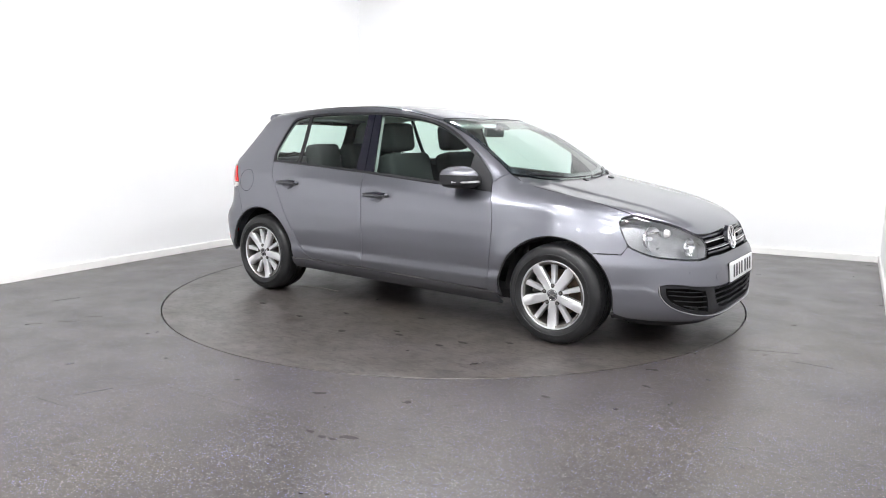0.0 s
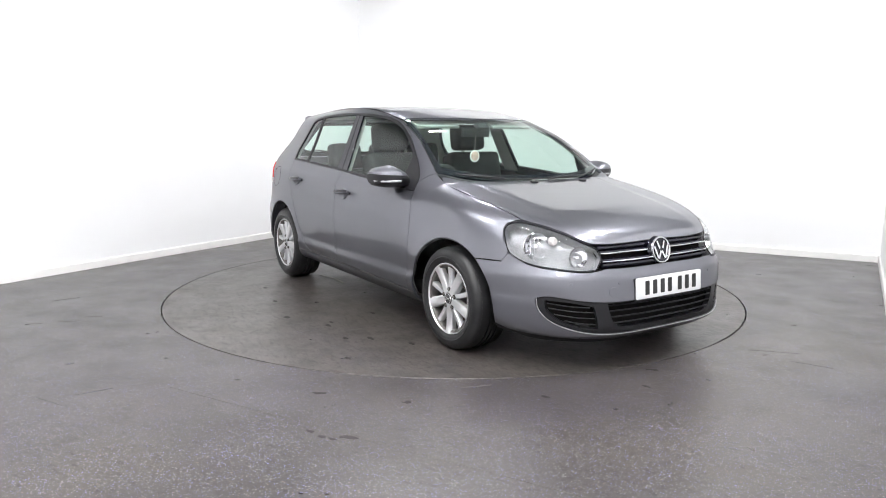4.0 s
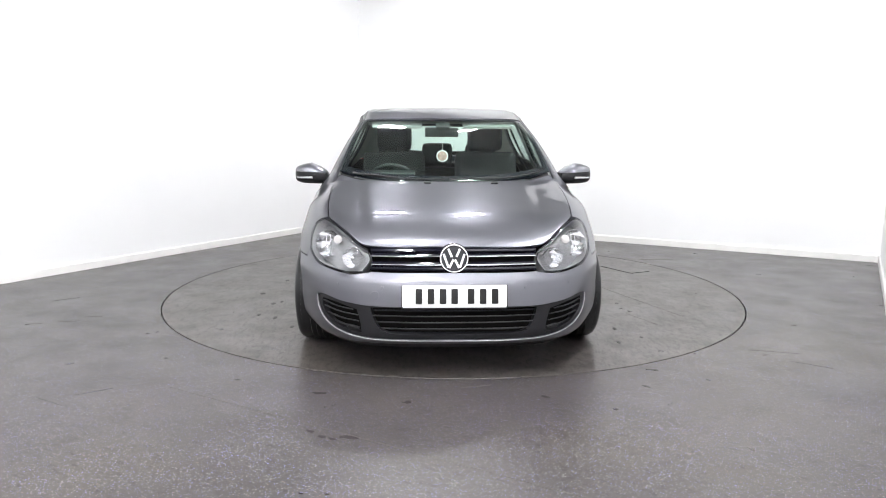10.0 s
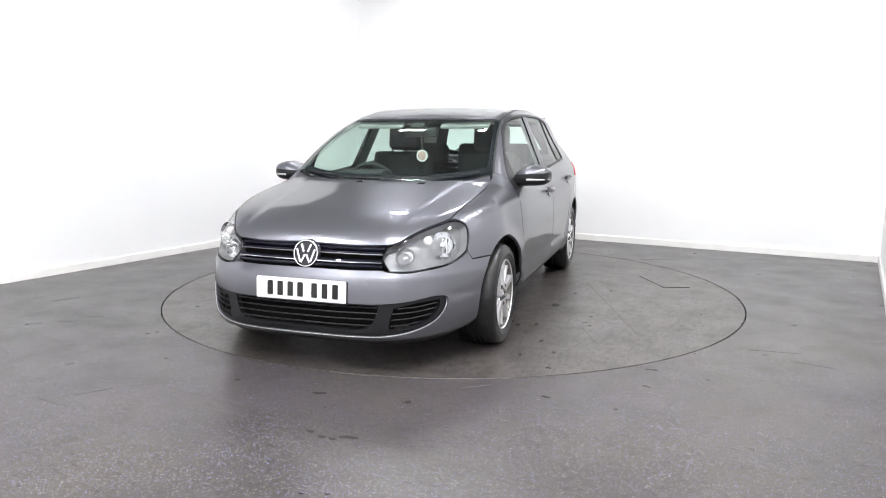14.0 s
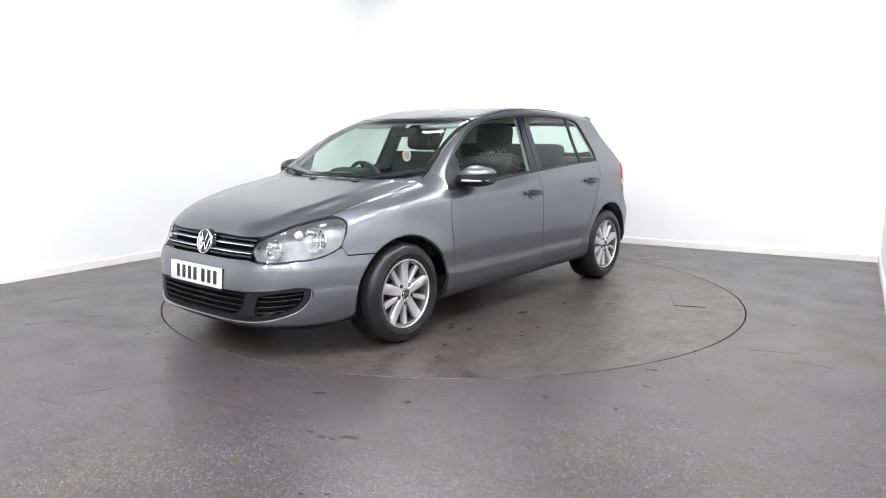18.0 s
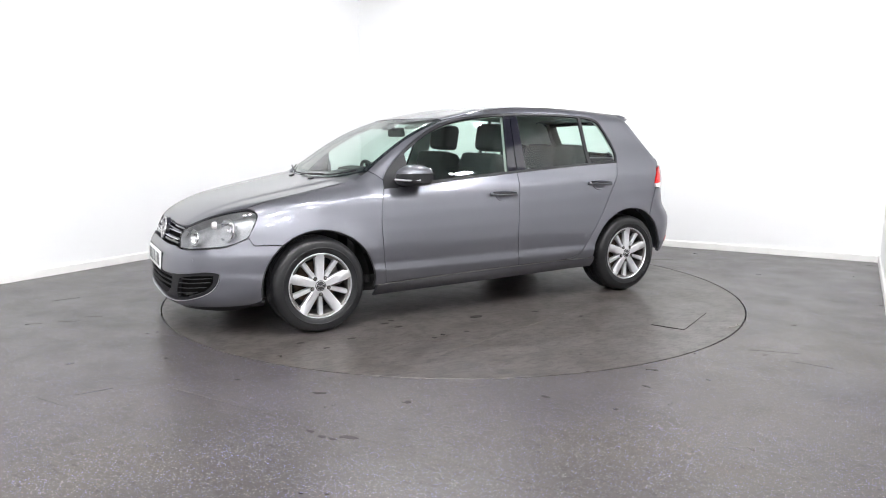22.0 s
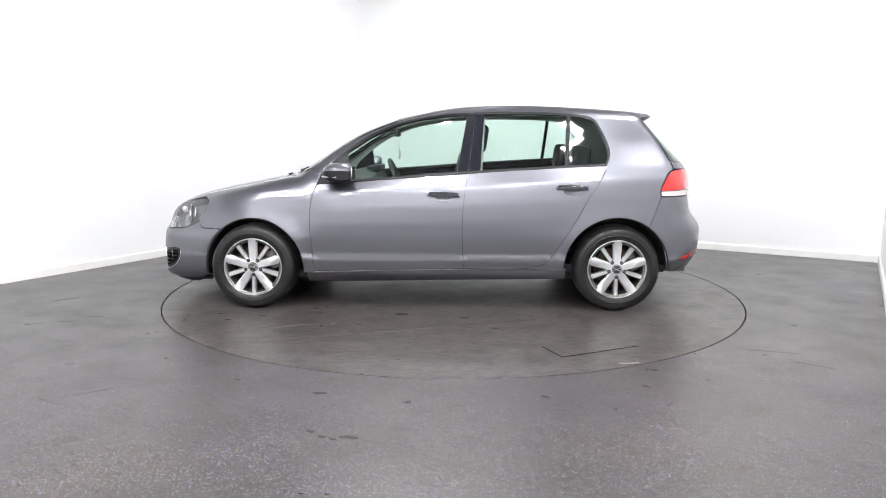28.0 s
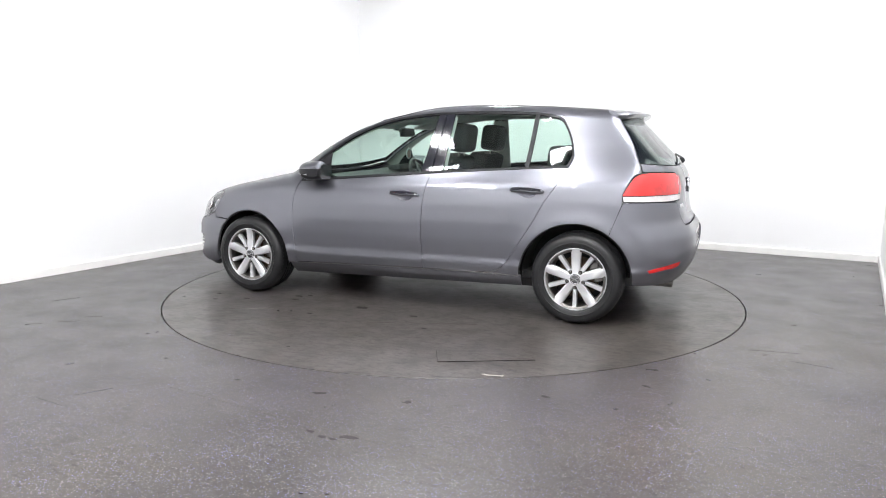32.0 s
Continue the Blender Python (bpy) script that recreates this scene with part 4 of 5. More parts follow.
LAMP_R = path("s -1.570 0.842, s -1.576 0.819 !, s -1.75 0.815, r 0.60 0.811, r 0.44 0.815 !, r 0.425 0.88, r 0.43 0.955, r 0.47 0.985, r 0.60 0.996, s -1.665 0.993, s -1.638 0.980, s -1.603 0.93")
LAMP_LOW = path("s -1.572 0.853 !, s -1.578 0.822 !, s -1.75 0.819, r 0.60 0.815, r 0.444 0.819 !, r 0.434 0.852 !, r 0.60 0.853, s -1.75 0.855")
LAMP_UP = path("s -1.566 0.857 !, s -1.75 0.859, r 0.60 0.857, r 0.430 0.856 !, r 0.425 0.90, r 0.434 0.955, r 0.47 0.981, r 0.60 0.992, s -1.663 0.989, s -1.640 0.976, s -1.606 0.93")
tail_lamps = skin("tail_lamp", LAMP_R, REAR, TRIM, car, off=-0.006, gap=0.0, mirror=True, label="red tail lamp with a pale lower band")
skin("red_lens", LAMP_UP, REAR, RED, tail_lamps, off=0.007, gap=0.001, mirror=True)
skin("pale_lens", LAMP_LOW, REAR, PALE, tail_lamps, off=0.006, gap=0.0008, mirror=True, step=0.02)
GATE = path("r 0 1.040 !, r 0.35 1.035, s -1.658 1.055 !, s -1.674 1.008 !, r 0.60 0.999, r 0.47 0.989, r 0.42 0.96, r 0.42 0.86, r 0.44 0.81 !, r 0.50 0.80 !, r 0.44 0.65 !, r 0 0.645 !", closed=False)
tailgate = skin("tailgate", both(GATE), REAR, PAINT, car)[0]
RW = path("r 0 1.372 !, r 0.560 1.350 !, s -1.590 1.20, s -1.655 1.06 !, r 0.35 1.038, r 0 1.043 !", closed=False)
RW_IN = path("r 0 1.33 !, r 0.40 1.32 !, r 0.46 1.20, r 0.50 1.105 !, r 0.35 1.085, r 0 1.08 !", closed=False)
skin("rear_screen", both(RW), REAR, PANE, tailgate, off=-0.003, flange=0, step=0.06)
skin("rear_screen_border", both(RW), REAR, PIANO, tailgate, holes=[both(RW_IN)], off=-0.006, flange=0.004, label="black printed border of the rear screen")
REFL = path("s -1.735 0.388 !, s -1.80 0.404, r 0.62 0.428 !, r 0.625 0.408, s -1.82 0.382, s -1.75 0.368 !")
skin("rear_reflector", REFL, REAR, RED, car, off=0.003, mirror=True, step=0.02, label="red bumper reflector")


def spoiler():
    bm = bmesh.new()
    rings = []
    ny = 25
    for k in range(ny):
        v = -1 + 2 * k / (ny - 1)
        y = 0.585 * v
        e = 1 - 0.55 * max(0, (abs(v) - 0.86) / 0.14) ** 2
        drop = 0.018 * (y / 0.57) ** 2
        bow = 0.055 * v * v
        sec = [(-1.42, 1.4195), (-1.47, 1.4155), (-1.54, 1.407), (-1.595 + bow, 1.396), (-1.612 + bow, 1.388), (-1.608 + bow, 1.380), (-1.57 + bow, 1.358), (-1.50, 1.350), (-1.43, 1.372)]
        rings.append([bm.verts.new((-1.42 + (x + 1.42) * e, y, z - drop)) for x, z in sec])
    n = len(rings[0])
    for a, b in zip(rings, rings[1:]):
        for k in range(n):
            bm.faces.new((a[k], a[(k + 1) % n], b[(k + 1) % n], b[k]))
    bm.faces.new(rings[0][::-1])
    bm.faces.new(rings[-1])
    bmesh.ops.recalc_face_normals(bm, faces=bm.faces)
    return bm


part("spoiler", spoiler(), PAINT, tailgate)
number_plate("rear_plate", -1.984, 0.515, -1, -3, PLATE)
round_badge(tailgate, -1.903, 0.89, 0.055, -1, -3)
for k in range(4):
    q = from_rear(0.345 + 0.026 * k, 0.772)
    nn = Vector(slope(q[None])[0])
    part("badge_bar", box(0.017, 0.020, 0.004, Matrix.Translation(Vector(q)) @ nn.to_track_quat("Z", "Y").to_matrix().to_4x4(), 0.001), CHROME, tailgate, "small chrome badge bar")
wp = part("rear_wiper", tube([(-1.868, 0.0, 1.06), (-1.84, -0.2, 1.075), (-1.78, -0.40, 1.095)], 0.008, 6), TRIM, tailgate)
part("wiper_pivot", lathe([(0, 0.022), (0.014, 0.020), (0.020, 0.012), (0.024, -0.005)], 20, Matrix.Translation((-1.853, 0, 1.062)) @ Matrix.Rotation(radians(-55), 4, "Y")), TRIM, wp)
part("exhaust_pipe", lathe([(0.022, 0.12), (0.028, 0.12), (0.028, -0.15), (0.022, -0.15)], 20, Matrix.Translation((-1.75, 0.50, 0.256)) @ Matrix.Rotation(radians(-90), 4, "Y"), close=True), STEEL, car)
part("exhaust_pipe", lathe([(0.022, 0.12), (0.028, 0.12), (0.028, -0.15), (0.022, -0.15)], 20, Matrix.Translation((-1.75, 0.43, 0.256)) @ Matrix.Rotation(radians(-90), 4, "Y"), close=True), STEEL, car)


# door handles
def handle(door, x, z, sgn):
    q = from_side(x, z)
    y = q[1]
    n = slope(q[None])[0]
    lean = math.degrees(math.atan2(n[2], n[1]))
    m = (Matrix.Diagonal((1, sgn, 1, 1))) @ Matrix.Translation(Vector(q)) @ Matrix.Rotation(radians(lean), 4, "X")
    grip = bmesh.new()
    rings = []
    for k in range(13):
        s = -1 + 2 * k / 12
        h = 0.0165 * (1 - 0.35 * abs(s) ** 3)
        o = 0.034 - 0.016 * abs(s) ** 2.5
        rings.append([grip.verts.new(m @ Vector((0.112 * s, o + 0.011 * math.cos(a), 0.008 + 0.004 * s + h * math.sin(a)))) for a in [2 * math.pi * j / 12 for j in range(12)]])
    for a, b in zip(rings, rings[1:]):
        for j in range(12):
            grip.faces.new((a[j], a[(j + 1) % 12], b[(j + 1) % 12], b[j]))
    grip.faces.new(rings[0][::-1]), grip.faces.new(rings[-1])
    bmesh.ops.recalc_face_normals(grip, faces=grip.faces)
    hd = part("door_handle", grip, PAINT, door, "body-coloured pull handle")
    # black inlay over the grip's upper half paints in the dark ceiling's reflection
    top = bmesh.new()
    rings = []
    for k in range(13):
        v = -1 + 2 * k / 12
        o = 0.0352 - 0.016 * abs(0.9 * v) ** 2.5
        h = 0.0165 * (1 - 0.35 * abs(0.9 * v) ** 3)
        rings.append([top.verts.new(m @ Vector((0.100 * v, o + 0.0115 * math.cos(q), 0.008 + 0.0036 * v + (h + 0.0006) * math.sin(q)))) for q in (-0.25, 0.2, 0.65, 1.1, 1.5)])
    for a, b in zip(rings, rings[1:]):
        for j in range(4):
            top.faces.new((a[j], a[j + 1], b[j + 1], b[j]))
    bmesh.ops.recalc_face_normals(top, faces=top.faces)
    part("handle_reflection", top, PIANO, hd, "gloss black inlay for the dark ceiling reflected in the handle's top")
    for sx in (-0.092, 0.092):
        part("handle_mount", box(0.03, 0.035, 0.018, m @ Matrix.Translation((sx, 0.012, 0.008)), 0.005), TRIM, hd)
    dish = lathe([(0, 0.0008), (0.5, 0.0014), (0.8, 0.0032), (0.95, 0.0056), (1.0, 0.006), (1.05, 0.001)], 28, m @ Matrix.Translation((0.0, 0.0, -0.002)) @ Matrix.Rotation(radians(-90), 4, "X") @ Matrix.Diagonal((0.058, 0.037, 1, 1)))
    part("handle_recess", dish, PAINT, hd, "dished finger recess")


for sgn, fd, rd in zip((1, -1), front_doors, rear_doors):
    handle(fd, -0.067, 0.815, sgn)
    handle(rd, -0.957, 0.865, sgn)


# mirrors
def door_mirror(door, sgn):
    bm = bmesh.new()
    rings = []
    for k in range(21):
        t = k / 20
        y = 0.800 + 0.218 * t
        end = math.sqrt(max(0.0, 1 - max(0, (t - 0.55) / 0.452) ** 2.4))
        top = 0.030 + 0.060 * min(1, t / 0.5) ** 0.7 - 0.014 * max(0, (t - 0.5) / 0.5)
        bot = 0.046 - 0.008 * t
        hh = (top + bot) / 1.86 * (0.55 + 0.45 * end)
        dd = (0.070 + 0.044 * min(1, t / 0.4) ** 0.8) * (0.12 + 0.88 * end)
        back = (0.066 + 0.026 * min(1, t / 0.3)) * (0.9 + 0.1 * end)
        cz = 0.950 + (top - bot) / 2
        cx = 0.660 - 0.015 * t
        ring = []
        for j in range(20):
            a = 2 * math.pi * j / 20
            ca, sa = math.cos(a), math.sin(a)
            fx = dd * abs(ca) ** 0.8 if ca > 0 else back * abs(ca) ** 0.35
            ring.append(bm.verts.new((cx + math.copysign(abs(fx), ca), sgn * y, cz + hh * math.copysign(abs(sa) ** 0.85, sa))))
        rings.append(ring)
    for a, b in zip(rings, rings[1:]):
        for j in range(20):
            bm.faces.new((a[j], a[(j + 1) % 20], b[(j + 1) % 20], b[j]))
    bm.faces.new(rings[0]), bm.faces.new(rings[-1])
    bmesh.ops.recalc_face_normals(bm, faces=bm.faces)
    low = bm.copy()
    bmesh.ops.bisect_plane(bm, geom=bm.verts[:] + bm.edges[:] + bm.faces[:], plane_co=(0, 0, 0.942), plane_no=(0, -0.05 * sgn, 1), clear_inner=True)
    bmesh.ops.holes_fill(bm, edges=[e for e in bm.edges if e.is_boundary])
    cap = part("door_mirror", bm, PAINT, door, "body-coloured mirror shell")
    bmesh.ops.bisect_plane(low, geom=low.verts[:] + low.edges[:] + low.faces[:], plane_co=(0, 0, 0.940), plane_no=(0, -0.05 * sgn, 1), clear_outer=True)
    bmesh.ops.holes_fill(low, edges=[e for e in low.edges if e.is_boundary])
    part("mirror_base", low, TRIM, cap, "black lower shell")
    part("mirror_arm", box(0.085, 0.10, 0.036, Matrix.Translation((0.670, sgn * 0.805, 0.922)) @ Matrix.Rotation(radians(6 * sgn), 4, "X"), 0.010), TRIM, cap)
    part("mirror_indicator", tube([(0.772, sgn * 0.890, 0.949), (0.765, sgn * 0.925, 0.949), (0.750, sgn * 0.960, 0.949), (0.724, sgn * 0.990, 0.949), (0.655, sgn * 1.014, 0.949)], 0.009, 8, flat=0.85), INDICATOR, cap, "clear indicator strip")
    part("mirror_glass", prism([(sgn * a, b) for a, b in rounded(0.15, 0.108, 0.035)], 0.003, Matrix.Translation((0.556, sgn * 0.915, 0.968)) @ Matrix.Rotation(radians(-90), 4, "Y") @ Matrix.Rotation(radians(-90), 4, "Z")), MIRROR, cap)


for sgn, fd in zip((1, -1), front_doors):
    door_mirror(fd, sgn)

# fuel flap ring on the driver's quarter
ring = []
for k in range(41):
    a = 2 * math.pi * k / 40
    ring.append(from_side(-1.46 + 0.085 * math.cos(a), 0.875 + 0.085 * math.sin(a)))
bead("fuel_flap_seam", np.array(ring) * np.array([1, -1, 1]), 0.0018, GROOVE, frames[1], off=-0.0008, seg=5)

# windscreen wipers and cowl
COWL = path("t 1.105 0 !, t 1.08 0.3, t 1.015 0.55, t 0.94 0.685 !, t 0.89 0.69 !, t 0.985 0.545, t 1.055 0.3, t 1.08 0 !", closed=False)
cowl = skin("cowl", both(COWL), Top, TRIM, car, off=-0.02, gap=0.0, flange=0.01, step=0.03, label="black plastic cowl below the windscreen")[0]
for y0, y1 in ((0.02, 0.62), (-0.60, 0.0)):
    pts = []
    for k in range(9):
        y = y0 + (y1 - y0) * k / 8
        p = from_top(1.072 - 0.20 * (abs(y) / 0.7) ** 2.6, y)
        n = slope(p[None])[0]
        pts.append(p + n * 0.007)
    w = part("wiper", tube(pts, 0.005, 6), TRIM, car)
    part("wiper_arm", tube([pts[4] + np.array([0, 0, 0.006]), (pts[2] + pts[1]) / 2 + np.array([0.012, 0, 0.006]), np.array(pts[0]) + np.array([0.035, 0.0, -0.006])], 0.006, 6), TRIM, w)
for y in (-0.12, 0.30):
    p = from_top(1.135, y)
    part("washer_nozzle", box(0.03, 0.045, 0.012, Matrix.Translation((p[0], p[1], p[2] + 0.003)) @ Matrix.Rotation(radians(12), 4, "Y"), 0.004), TRIM, car)


# wheels
def wheel(x, y, z, sgn, turn):
    """The outer face looks along the side that sgn names."""
    root = part("wheel", lathe([(0.185, 0.03), (0.196, 0.035), (0.2, 0.02), (0.19, 0.0), (0.185, -0.06), (0.18, -0.15), (0.2, -0.16), (0.196, -0.165), (0.175, -0.15), (0.178, 0.0)], 56, close=True), STEEL, car, "ten-spoke silver alloy wheel")
    base = Matrix.Translation((x, y, z)) @ Matrix.Rotation(radians(-90 * sgn), 4, "X")
    root.matrix_local = base @ Matrix.Rotation(radians(turn), 4, "Z")
    R = z + 0.001
    tyre = [(0.200, 0.026), (0.2085, 0.037), (0.222, 0.046), (0.250, 0.048), (0.272, 0.044), (0.2865, 0.034), (0.296, 0.018), (R - 0.004, 0.0), (R, -0.03)]
    for gz in (-0.045, -0.075, -0.105):
        tyre += [(R, gz + 0.006), (R - 0.007, gz + 0.005), (R - 0.007, gz - 0.005), (R, gz - 0.006)]
    tyre += [(R, -0.13), (R - 0.006, -0.16), (0.296, -0.175), (0.27, -0.19), (0.22, -0.19), (0.19, -0.165), (0.186, -0.1)]
    part("tyre", lathe(tyre, 72), RUBBER, root, "black tyre with grooved tread")
    # raised rings on the sidewall and tread blocks on the shoulder
    blk = bmesh.new()
    for k in range(60):
        a = 2 * math.pi * k / 60
        box(0.006, 0.012, 0.03, Matrix.Rotation(a, 4, "Z") @ Matrix.Translation((R - 0.0115, 0, -0.004)) @ Matrix.Rotation(radians(18), 4, "Y"), bm=blk)
    part("tread_blocks", blk, RUBBER, root, smooth=False)
    part("sidewall_ring", lathe([(0.236, 0.0475), (0.239, 0.0500), (0.243, 0.0500), (0.246, 0.0478)], 72), RUBBER, root)
    part("rim_lip", lathe([(0.190, 0.004), (0.197, 0.026), (0.2005, 0.0375), (0.2035, 0.041), (0.2065, 0.040), (0.208, 0.033)], 72), ALLOY, root)
    # brake disc behind the spokes
    part("brake_disc", lathe([(0.05, -0.065), (0.14, -0.065), (0.14, -0.085), (0.05, -0.085)], 48, close=True), RUST, root)
    part("wheel_well", lathe([(0, -0.1), (0.19, -0.1), (0.19, -0.13), (0, -0.13)], 40), DARK, root)
    cal = bmesh.new()
    box(0.06, 0.13, 0.06, Matrix.Rotation(radians(200 * sgn - turn), 4, "Z") @ Matrix.Translation((0.13, 0, -0.06)), 0.01, bm=cal)
    part("brake_caliper", cal, STEEL, root)
    for k in range(10):
        wide = k % 2 == 0
        w0, w1 = (0.0250, 0.0325) if wide else (0.0120, 0.0170)
        bm = bmesh.new()
        rings = []
        for r, sink in ((0.035, 0.0), (0.07, 0.003), (0.11, 0.004), (0.15, 0.003), (0.180, 0.002), (0.1945, -0.002), (0.2015, -0.003)):
            t = (r - 0.035) / 0.1665
            w = w0 + (w1 - w0) * t
            top = 0.034 - sink + (0.0 if wide else -0.004)
            rings.append([bm.verts.new((r, s * w * q, h)) for s, q, h in ((-1, 1.08, top - 0.030), (-1, 1.0, top - 0.006), (-1, 0.72, top), (1, 0.72, top), (1, 1.0, top - 0.006), (1, 1.08, top - 0.030))])
        for a, b in zip(rings, rings[1:]):
            for j in range(6):
                bm.faces.new((a[j], a[(j + 1) % 6], b[(j + 1) % 6], b[j]))
        bm.faces.new(rings[0]), bm.faces.new(rings[-1][::-1])
        bmesh.ops.transform(bm, matrix=Matrix.Rotation(2 * math.pi * k / 10, 4, "Z"), verts=bm.verts)
        bmesh.ops.recalc_face_normals(bm, faces=bm.faces)
        part("spoke", bm, ALLOY, root)
        if not wide:
            a = 2 * math.pi * k / 10
            mm = Matrix.Rotation(a, 4, "Z") @ Matrix.Translation((0.056, 0, 0.0))
            # near-black disc paints the shade of a bolt recess; nothing is cut
            part("bolt_well_shade", lathe([(0, 0.0306), (0.0125, 0.0312), (0.0128, 0.0), (0, 0.0)], 18, mm), GROOVE, root)
            part("wheel_bolt", lathe([(0, 0.038), (0.006, 0.038), (0.0085, 0.0355), (0.0085, 0.03)], 12, mm), STEEL, root)
    part("hub", lathe([(0, 0.03), (0.045, 0.030), (0.068, 0.022), (0.07, -0.05), (0, -0.05)], 40), ALLOY, root)
    cap = part("centre_cap", lathe([(0, 0.0375), (0.028, 0.0365), (0.034, 0.032), (0.034, 0.02)], 32), LAMPBODY, root, "dark centre cap with a silver mark")
    mk = lathe([(0.026, 0.037), (0.0275, 0.0385), (0.0295, 0.0385), (0.031, 0.035)], 32)
    for ang in (70, 110, -60, -120):
        box(0.026, 0.0045, 0.002, Matrix.Rotation(radians(ang), 4, "Z") @ Matrix.Translation((0.012, 0, 0.0385)), bm=mk)
    part("cap_mark", mk, CHROME, cap)
    return root


TY = 0.858
wheel(1.289, TY - 0.012, 0.302, 1, -90)
wheel(-1.289, TY - 0.018, 0.304, 1, -90)
wheel(1.289, -TY + 0.012, 0.302, -1, -90)
wheel(-1.289, -TY + 0.018, 0.304, -1, -80)


# wheel housings, underbody
def housing(cx, cz, r, sgn):
    bm = bmesh.new()
    rings = []
    for k in range(21):
        a = radians(-2 + 184 * k / 20)
        rings.append([bm.verts.new((cx + (r + 0.004) * math.cos(a), sgn * y, cz + (r + 0.004) * math.sin(a))) for y in (0.79, 0.60, 0.56)] + [bm.verts.new((cx + 0.05 * math.cos(a), sgn * 0.56, cz + 0.05 * math.sin(a)))])
    for a, b in zip(rings, rings[1:]):
        for j in range(3):
            bm.faces.new((a[j], a[j + 1], b[j + 1], b[j]))
    part("wheel_housing", bm, DARK, car)


for sgn in (1, -1):
    housing(*ARCH_F, sgn)
    housing(*ARCH_R, sgn)
    for cx, cz, r in (ARCH_F, ARCH_R):
        pts = path("A front 188 -8" if cx > 0 else "A rear 178 -8", closed=False)
        bead("arch_lip", pts * np.array([1, sgn, 1]), 0.006, DARK, car, off=-0.012, seg=6)
under = bmesh.new()
box(2.2, 1.40, 0.06, pose(0.0, 0, 0.225), 0.02, bm=under)
box(0.55, 1.1, 0.08, pose(1.75, 0, 0.225), 0.02, bm=under)
box(0.4, 1.1, 0.08, pose(-1.52, 0, 0.28), 0.02, bm=under)
part("underbody", under, DARK, car)
part("silencer", box(0.55, 0.3, 0.14, pose(-1.2, 0.3, 0.24), 0.05, 3), STEEL, car)
for sgn in (1, -1):
    part("axle_arm", tube([(1.289, sgn * 0.7, 0.30), (1.2, sgn * 0.35, 0.22)], 0.03, 8), DARK, car)
    part("axle_arm", tube([(-1.289, sgn * 0.7, 0.30), (-1.1, sgn * 0.3, 0.25)], 0.035, 8), DARK, car)


# cabin
def inner_skin(name, loop, space, mat, off, mirror=True, step=0.07, **kw):
    return skin(name, loop, space, mat, car, off=off, gap=0.0, flange=0, mirror=mirror, step=step, **kw)


inner_skin("door_card", path("s 0.86 0.35 !, s 0.82 0.885 !, s 0.035 0.944, s -0.931 1.009, s -1.2 1.02 !, s -1.0 0.65, s -0.8 0.35 !"), Side, DASH, -0.07)
inner_skin("pillar_trim", path("s 0.812 0.90 !, " + WS_EDGE + ", t 0.0 0.50, t -0.5 0.50, t -1.0 0.49, t -1.40 0.46 !, r 0.50 1.32 !, r 0.57 1.19, r 0.61 1.05, s -1.62 0.98, s -1.50 0.90 !, s -1.20 1.0 !, s -1.222 1.098, s -1.212 1.172, s -1.160 1.285, s -1.12 1.340, s -1.036 1.367, s -0.884 1.381, s -0.653 1.389, s -0.421 1.388, s -0.189 1.380, s -0.038 1.368, s 0.152 1.340, s 0.28 1.305, s 0.408 1.251, s 0.514 1.190, s 0.632 1.108, s 0.735 1.02, s 0.79 0.955"), Slant, LINER, -0.03, label="pale grey pillar trim")
inner_skin("headliner", both(path("t 0.30 0 !, t 0.25 0.56 !, t -0.5 0.55, t -1.40 0.50 !, t -1.42 0 !", closed=False)), Top, LINER, -0.045, mirror=False, label="pale grey headliner")
inner_skin("pillar_inner", path("s -0.15 0.95 !, s -0.225 1.375 !, s -0.36 1.38 !, s -0.335 0.96 !"), Side, LINER, -0.035, label="pale grey centre pillar")
part("cabin_floor", box(2.6, 1.5, 0.05, pose(-0.35, 0, 0.29)), DARK, car)
part("parcel_shelf", box(0.42, 1.12, 0.04, pose(-1.47, 0, 0.955), 0.015), DASH, car)
part("bulkhead", box(0.05, 1.45, 0.5, pose(1.02, 0, 0.62)), DARK, car)


def seat(x, y, wide, base, top, rest, back_label=""):
    root = part("seat", box(0.52, wide, 0.17, pose(x + 0.10, y, base, 0, -4), 0.05, 3), FABRIC, car, "charcoal fabric car seat")
    h = top - base
    bk = bmesh.new()
    box(0.17, wide * 0.92, h, pose(x - 0.22 - 0.12 * h, y, base + h / 2, 0, -14), 0.075, 5, bm=bk)
    part("backrest", bk, FABRIC, root)
    for hy in rest:
        hx = x - 0.25 - 0.24 * h
        part("headrest", box(0.15, 0.28, 0.21, pose(hx - 0.02, y + hy, top + 0.115, 0, -8), 0.072, 6), FABRIC, root)
        for s in (-0.06, 0.06):
            part("headrest_post", tube([(hx - 0.005, y + hy + s, top - 0.04), (hx - 0.015, y + hy + s, top + 0.06)], 0.006, 8), STEEL, root)
    return root


seat(0.10, 0.37, 0.54, 0.52, 1.10, (0,))
seat(0.10, -0.37, 0.54, 0.52, 1.10, (0,))
seat(-0.70, 0.0, 1.25, 0.54, 0.94, (-0.40, 0.0, 0.40))


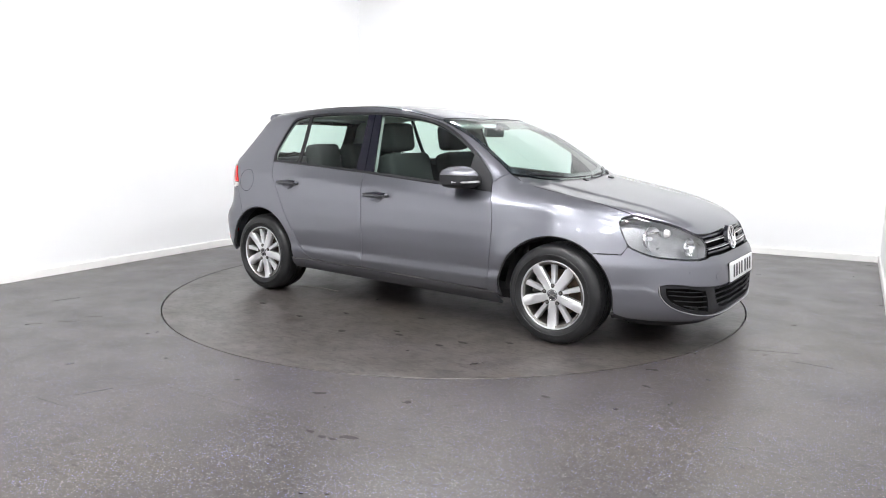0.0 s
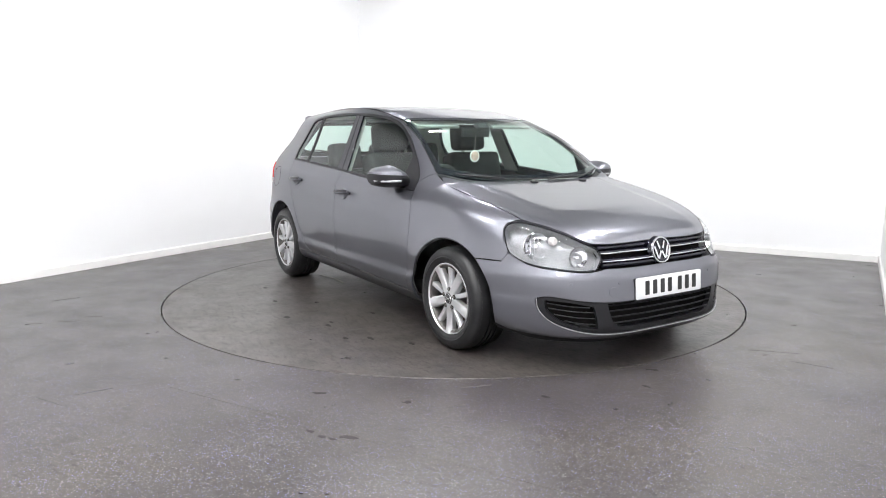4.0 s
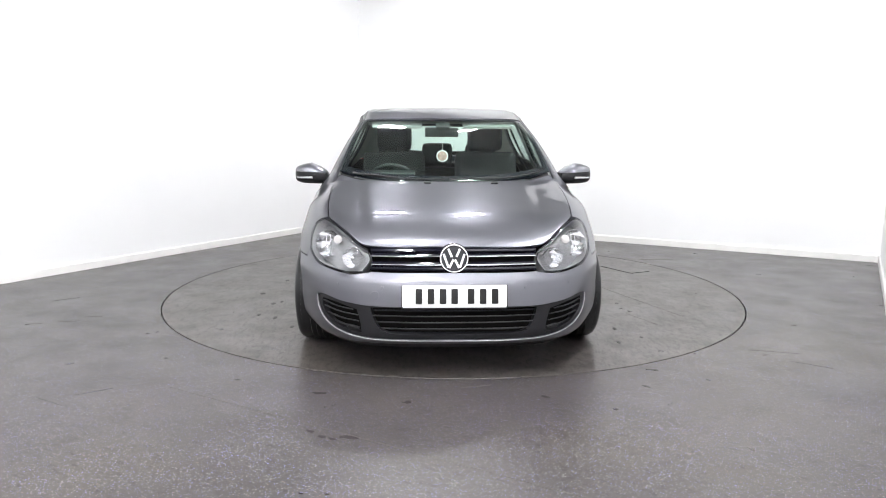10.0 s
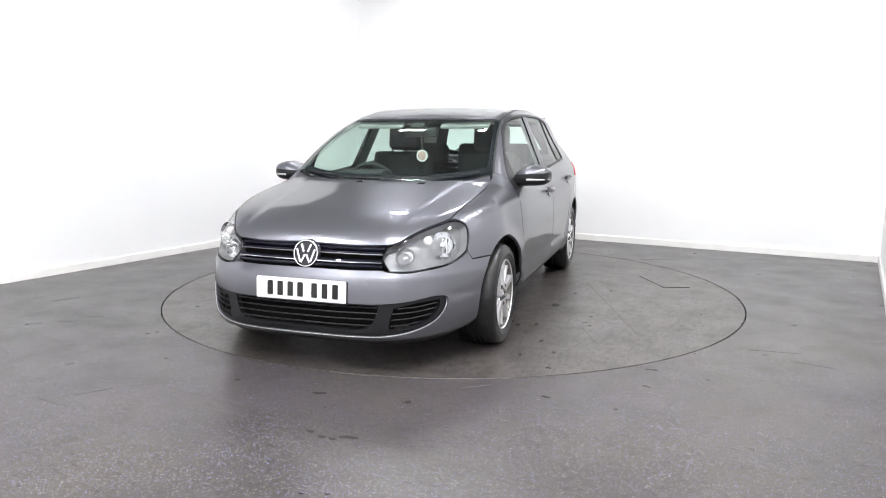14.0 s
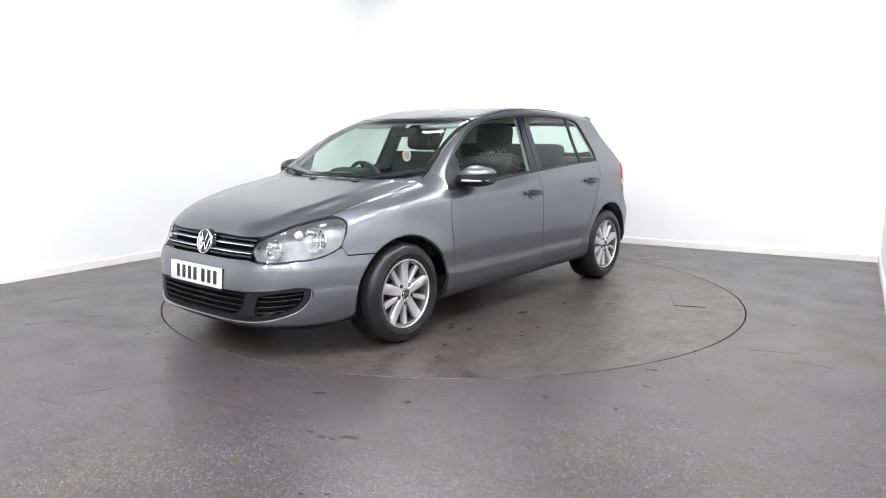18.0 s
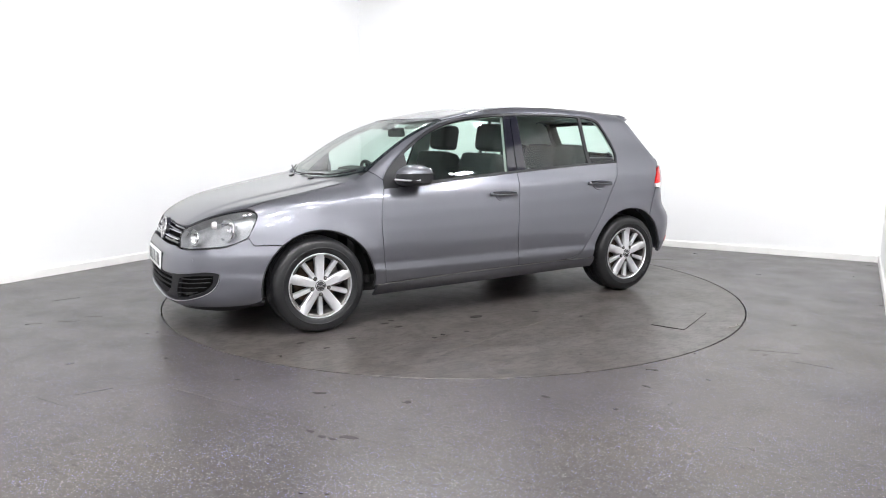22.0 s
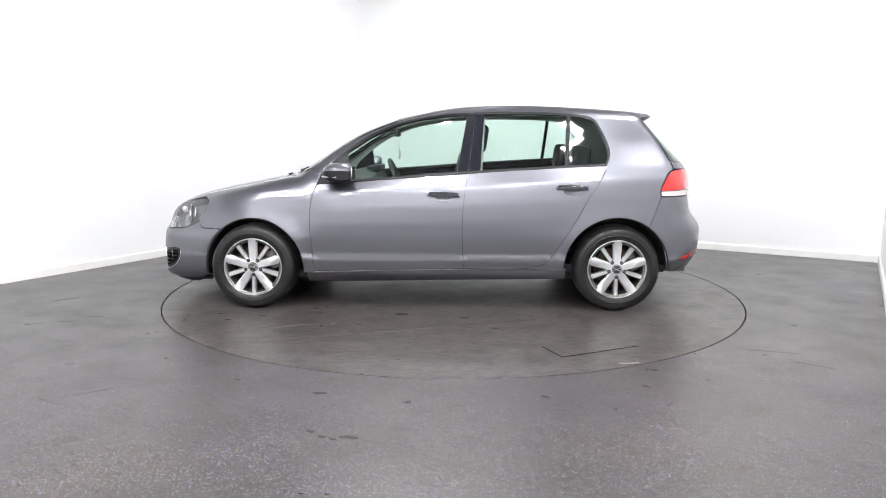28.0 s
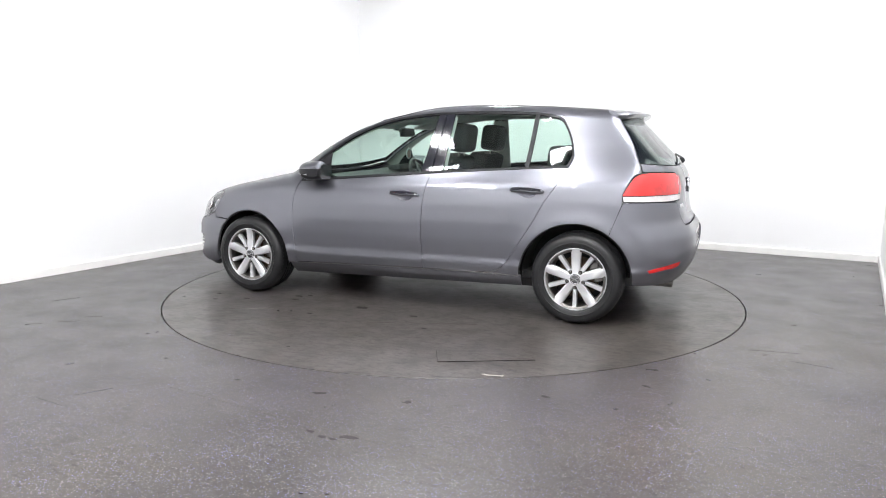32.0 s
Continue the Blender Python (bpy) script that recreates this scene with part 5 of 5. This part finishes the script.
def dashboard():
    bm = bmesh.new()
    rings = []
    for k in range(17):
        y = -0.70 + 1.40 * k / 16
        hump = 0.035 * math.exp(-(((y + 0.37) / 0.2) ** 2))
        sec = [(1.0 - 0.22 * (y / 0.7) ** 2, 0.90), (0.85 - 0.1 * (y / 0.7) ** 2, 0.925), (0.62, 0.93 + hump), (0.52, 0.905 + hump), (0.47, 0.84), (0.50, 0.62), (0.62, 0.45), (0.95, 0.45)]
        rings.append([bm.verts.new((x, y, z)) for x, z in sec])
    for a, b in zip(rings, rings[1:]):
        for j in range(8):
            bm.faces.new((a[j], a[(j + 1) % 8], b[(j + 1) % 8], b[j]))
    bm.faces.new(rings[0][::-1]), bm.faces.new(rings[-1])
    bmesh.ops.recalc_face_normals(bm, faces=bm.faces)
    return bm


dash = part("dashboard", dashboard(), DASH, car)
for y in (0.06, 0.22, 0.60, -0.64):
    part("air_vent", lathe([(0.0, 0.0), (0.036, 0.0), (0.038, 0.006), (0.043, 0.006), (0.044, -0.01)], 24, Matrix.Translation((0.468, y, 0.80)) @ Matrix.Rotation(radians(-90), 4, "Y")), CHROME if abs(y) > 0.5 else PIANO, dash)
wm = Matrix.Translation((0.36, -0.37, 0.855)) @ Matrix.Rotation(radians(-66), 4, "Y")
ringp = [wm @ Vector((0.183 * math.cos(2 * math.pi * k / 40), 0.183 * math.sin(2 * math.pi * k / 40), 0)) for k in range(41)]
steer = part("steering_wheel", tube(ringp, 0.015, 10), DASH, car, "dark leather steering wheel")
part("wheel_pad", lathe([(0, 0.03), (0.05, 0.026), (0.075, 0.0), (0.07, -0.03), (0, -0.04)], 28, wm), DASH, steer)
for ang in (0, 180, 270):
    part("wheel_arm", box(0.13, 0.035, 0.014, wm @ Matrix.Rotation(radians(ang + 90), 4, "Z") @ Matrix.Translation((0.115, 0, 0)), 0.005), LAMPBODY, steer)
cluster = part("instrument_hood", box(0.12, 0.34, 0.05, pose(0.55, -0.37, 0.955, 0, 8), 0.02, 3), DASH, dash)
rm = part("rear_view_mirror", box(0.03, 0.245, 0.068, pose(0.33, -0.005, 1.255, 0, 8), 0.014, 3), DASH, car)
part("mirror_stem", tube([(0.34, 0, 1.275), (0.37, 0, 1.30), (0.39, 0, 1.315)], 0.014, 8), DASH, rm)
part("sensor_cover", box(0.07, 0.10, 0.025, pose(0.40, 0, 1.297, 0, 30), 0.01), DASH, rm)
orn = part("hanging_ornament", lathe([(0, 0.008), (0.026, 0.007), (0.036, 0.0035), (0.038, 0.0), (0.036, -0.0035), (0.026, -0.007), (0, -0.008)], 32, Matrix.Translation((0.315, 0.0, 1.082)) @ Matrix.Rotation(radians(90), 4, "Y")), BEAD, car, "round cream and red ornament on a cord")
part("cord", tube([(0.322, 0, 1.225), (0.315, 0, 1.12)], 0.002, 6), PALE, orn)
part("ornament_ring", lathe([(0.034, 0.004), (0.040, 0.0055), (0.044, 0.0), (0.040, -0.0055), (0.034, -0.004)], 32, Matrix.Translation((0.315, 0.0, 1.082)) @ Matrix.Rotation(radians(90), 4, "Y")), PLATE, orn)
for sgn in (1, -1):
    part("sun_visor", box(0.02, 0.36, 0.14, pose(0.27, sgn * 0.33, 1.315, 0, -68), 0.008), LINER, car)

# the car's own middle lies off the turntable's middle
for ob in car.children:
    ob.matrix_parent_inverse = LO


# a scrap of pale cord on the deck
scrap = tagged(part("cord_scrap", tube([(-0.94, 1.955, 0.004), (-0.985, 1.965, 0.007), (-1.03, 1.945, 0.004), (-1.05, 1.93, 0.004), (-1.045, 1.955, 0.004)], 0.0032, 6), PAPER, None), "short scrap of pale cord lying on the turntable", "scrap")


def motions():
    rows = [(t, pose(0, 0, 0, 0, 0, TURN0 + TURN_RATE * t)) for t in np.arange(0.0, 32.1, 2.0)]
    for thing in (turntable, car, scrap):
        walk(thing, rows)


motions()
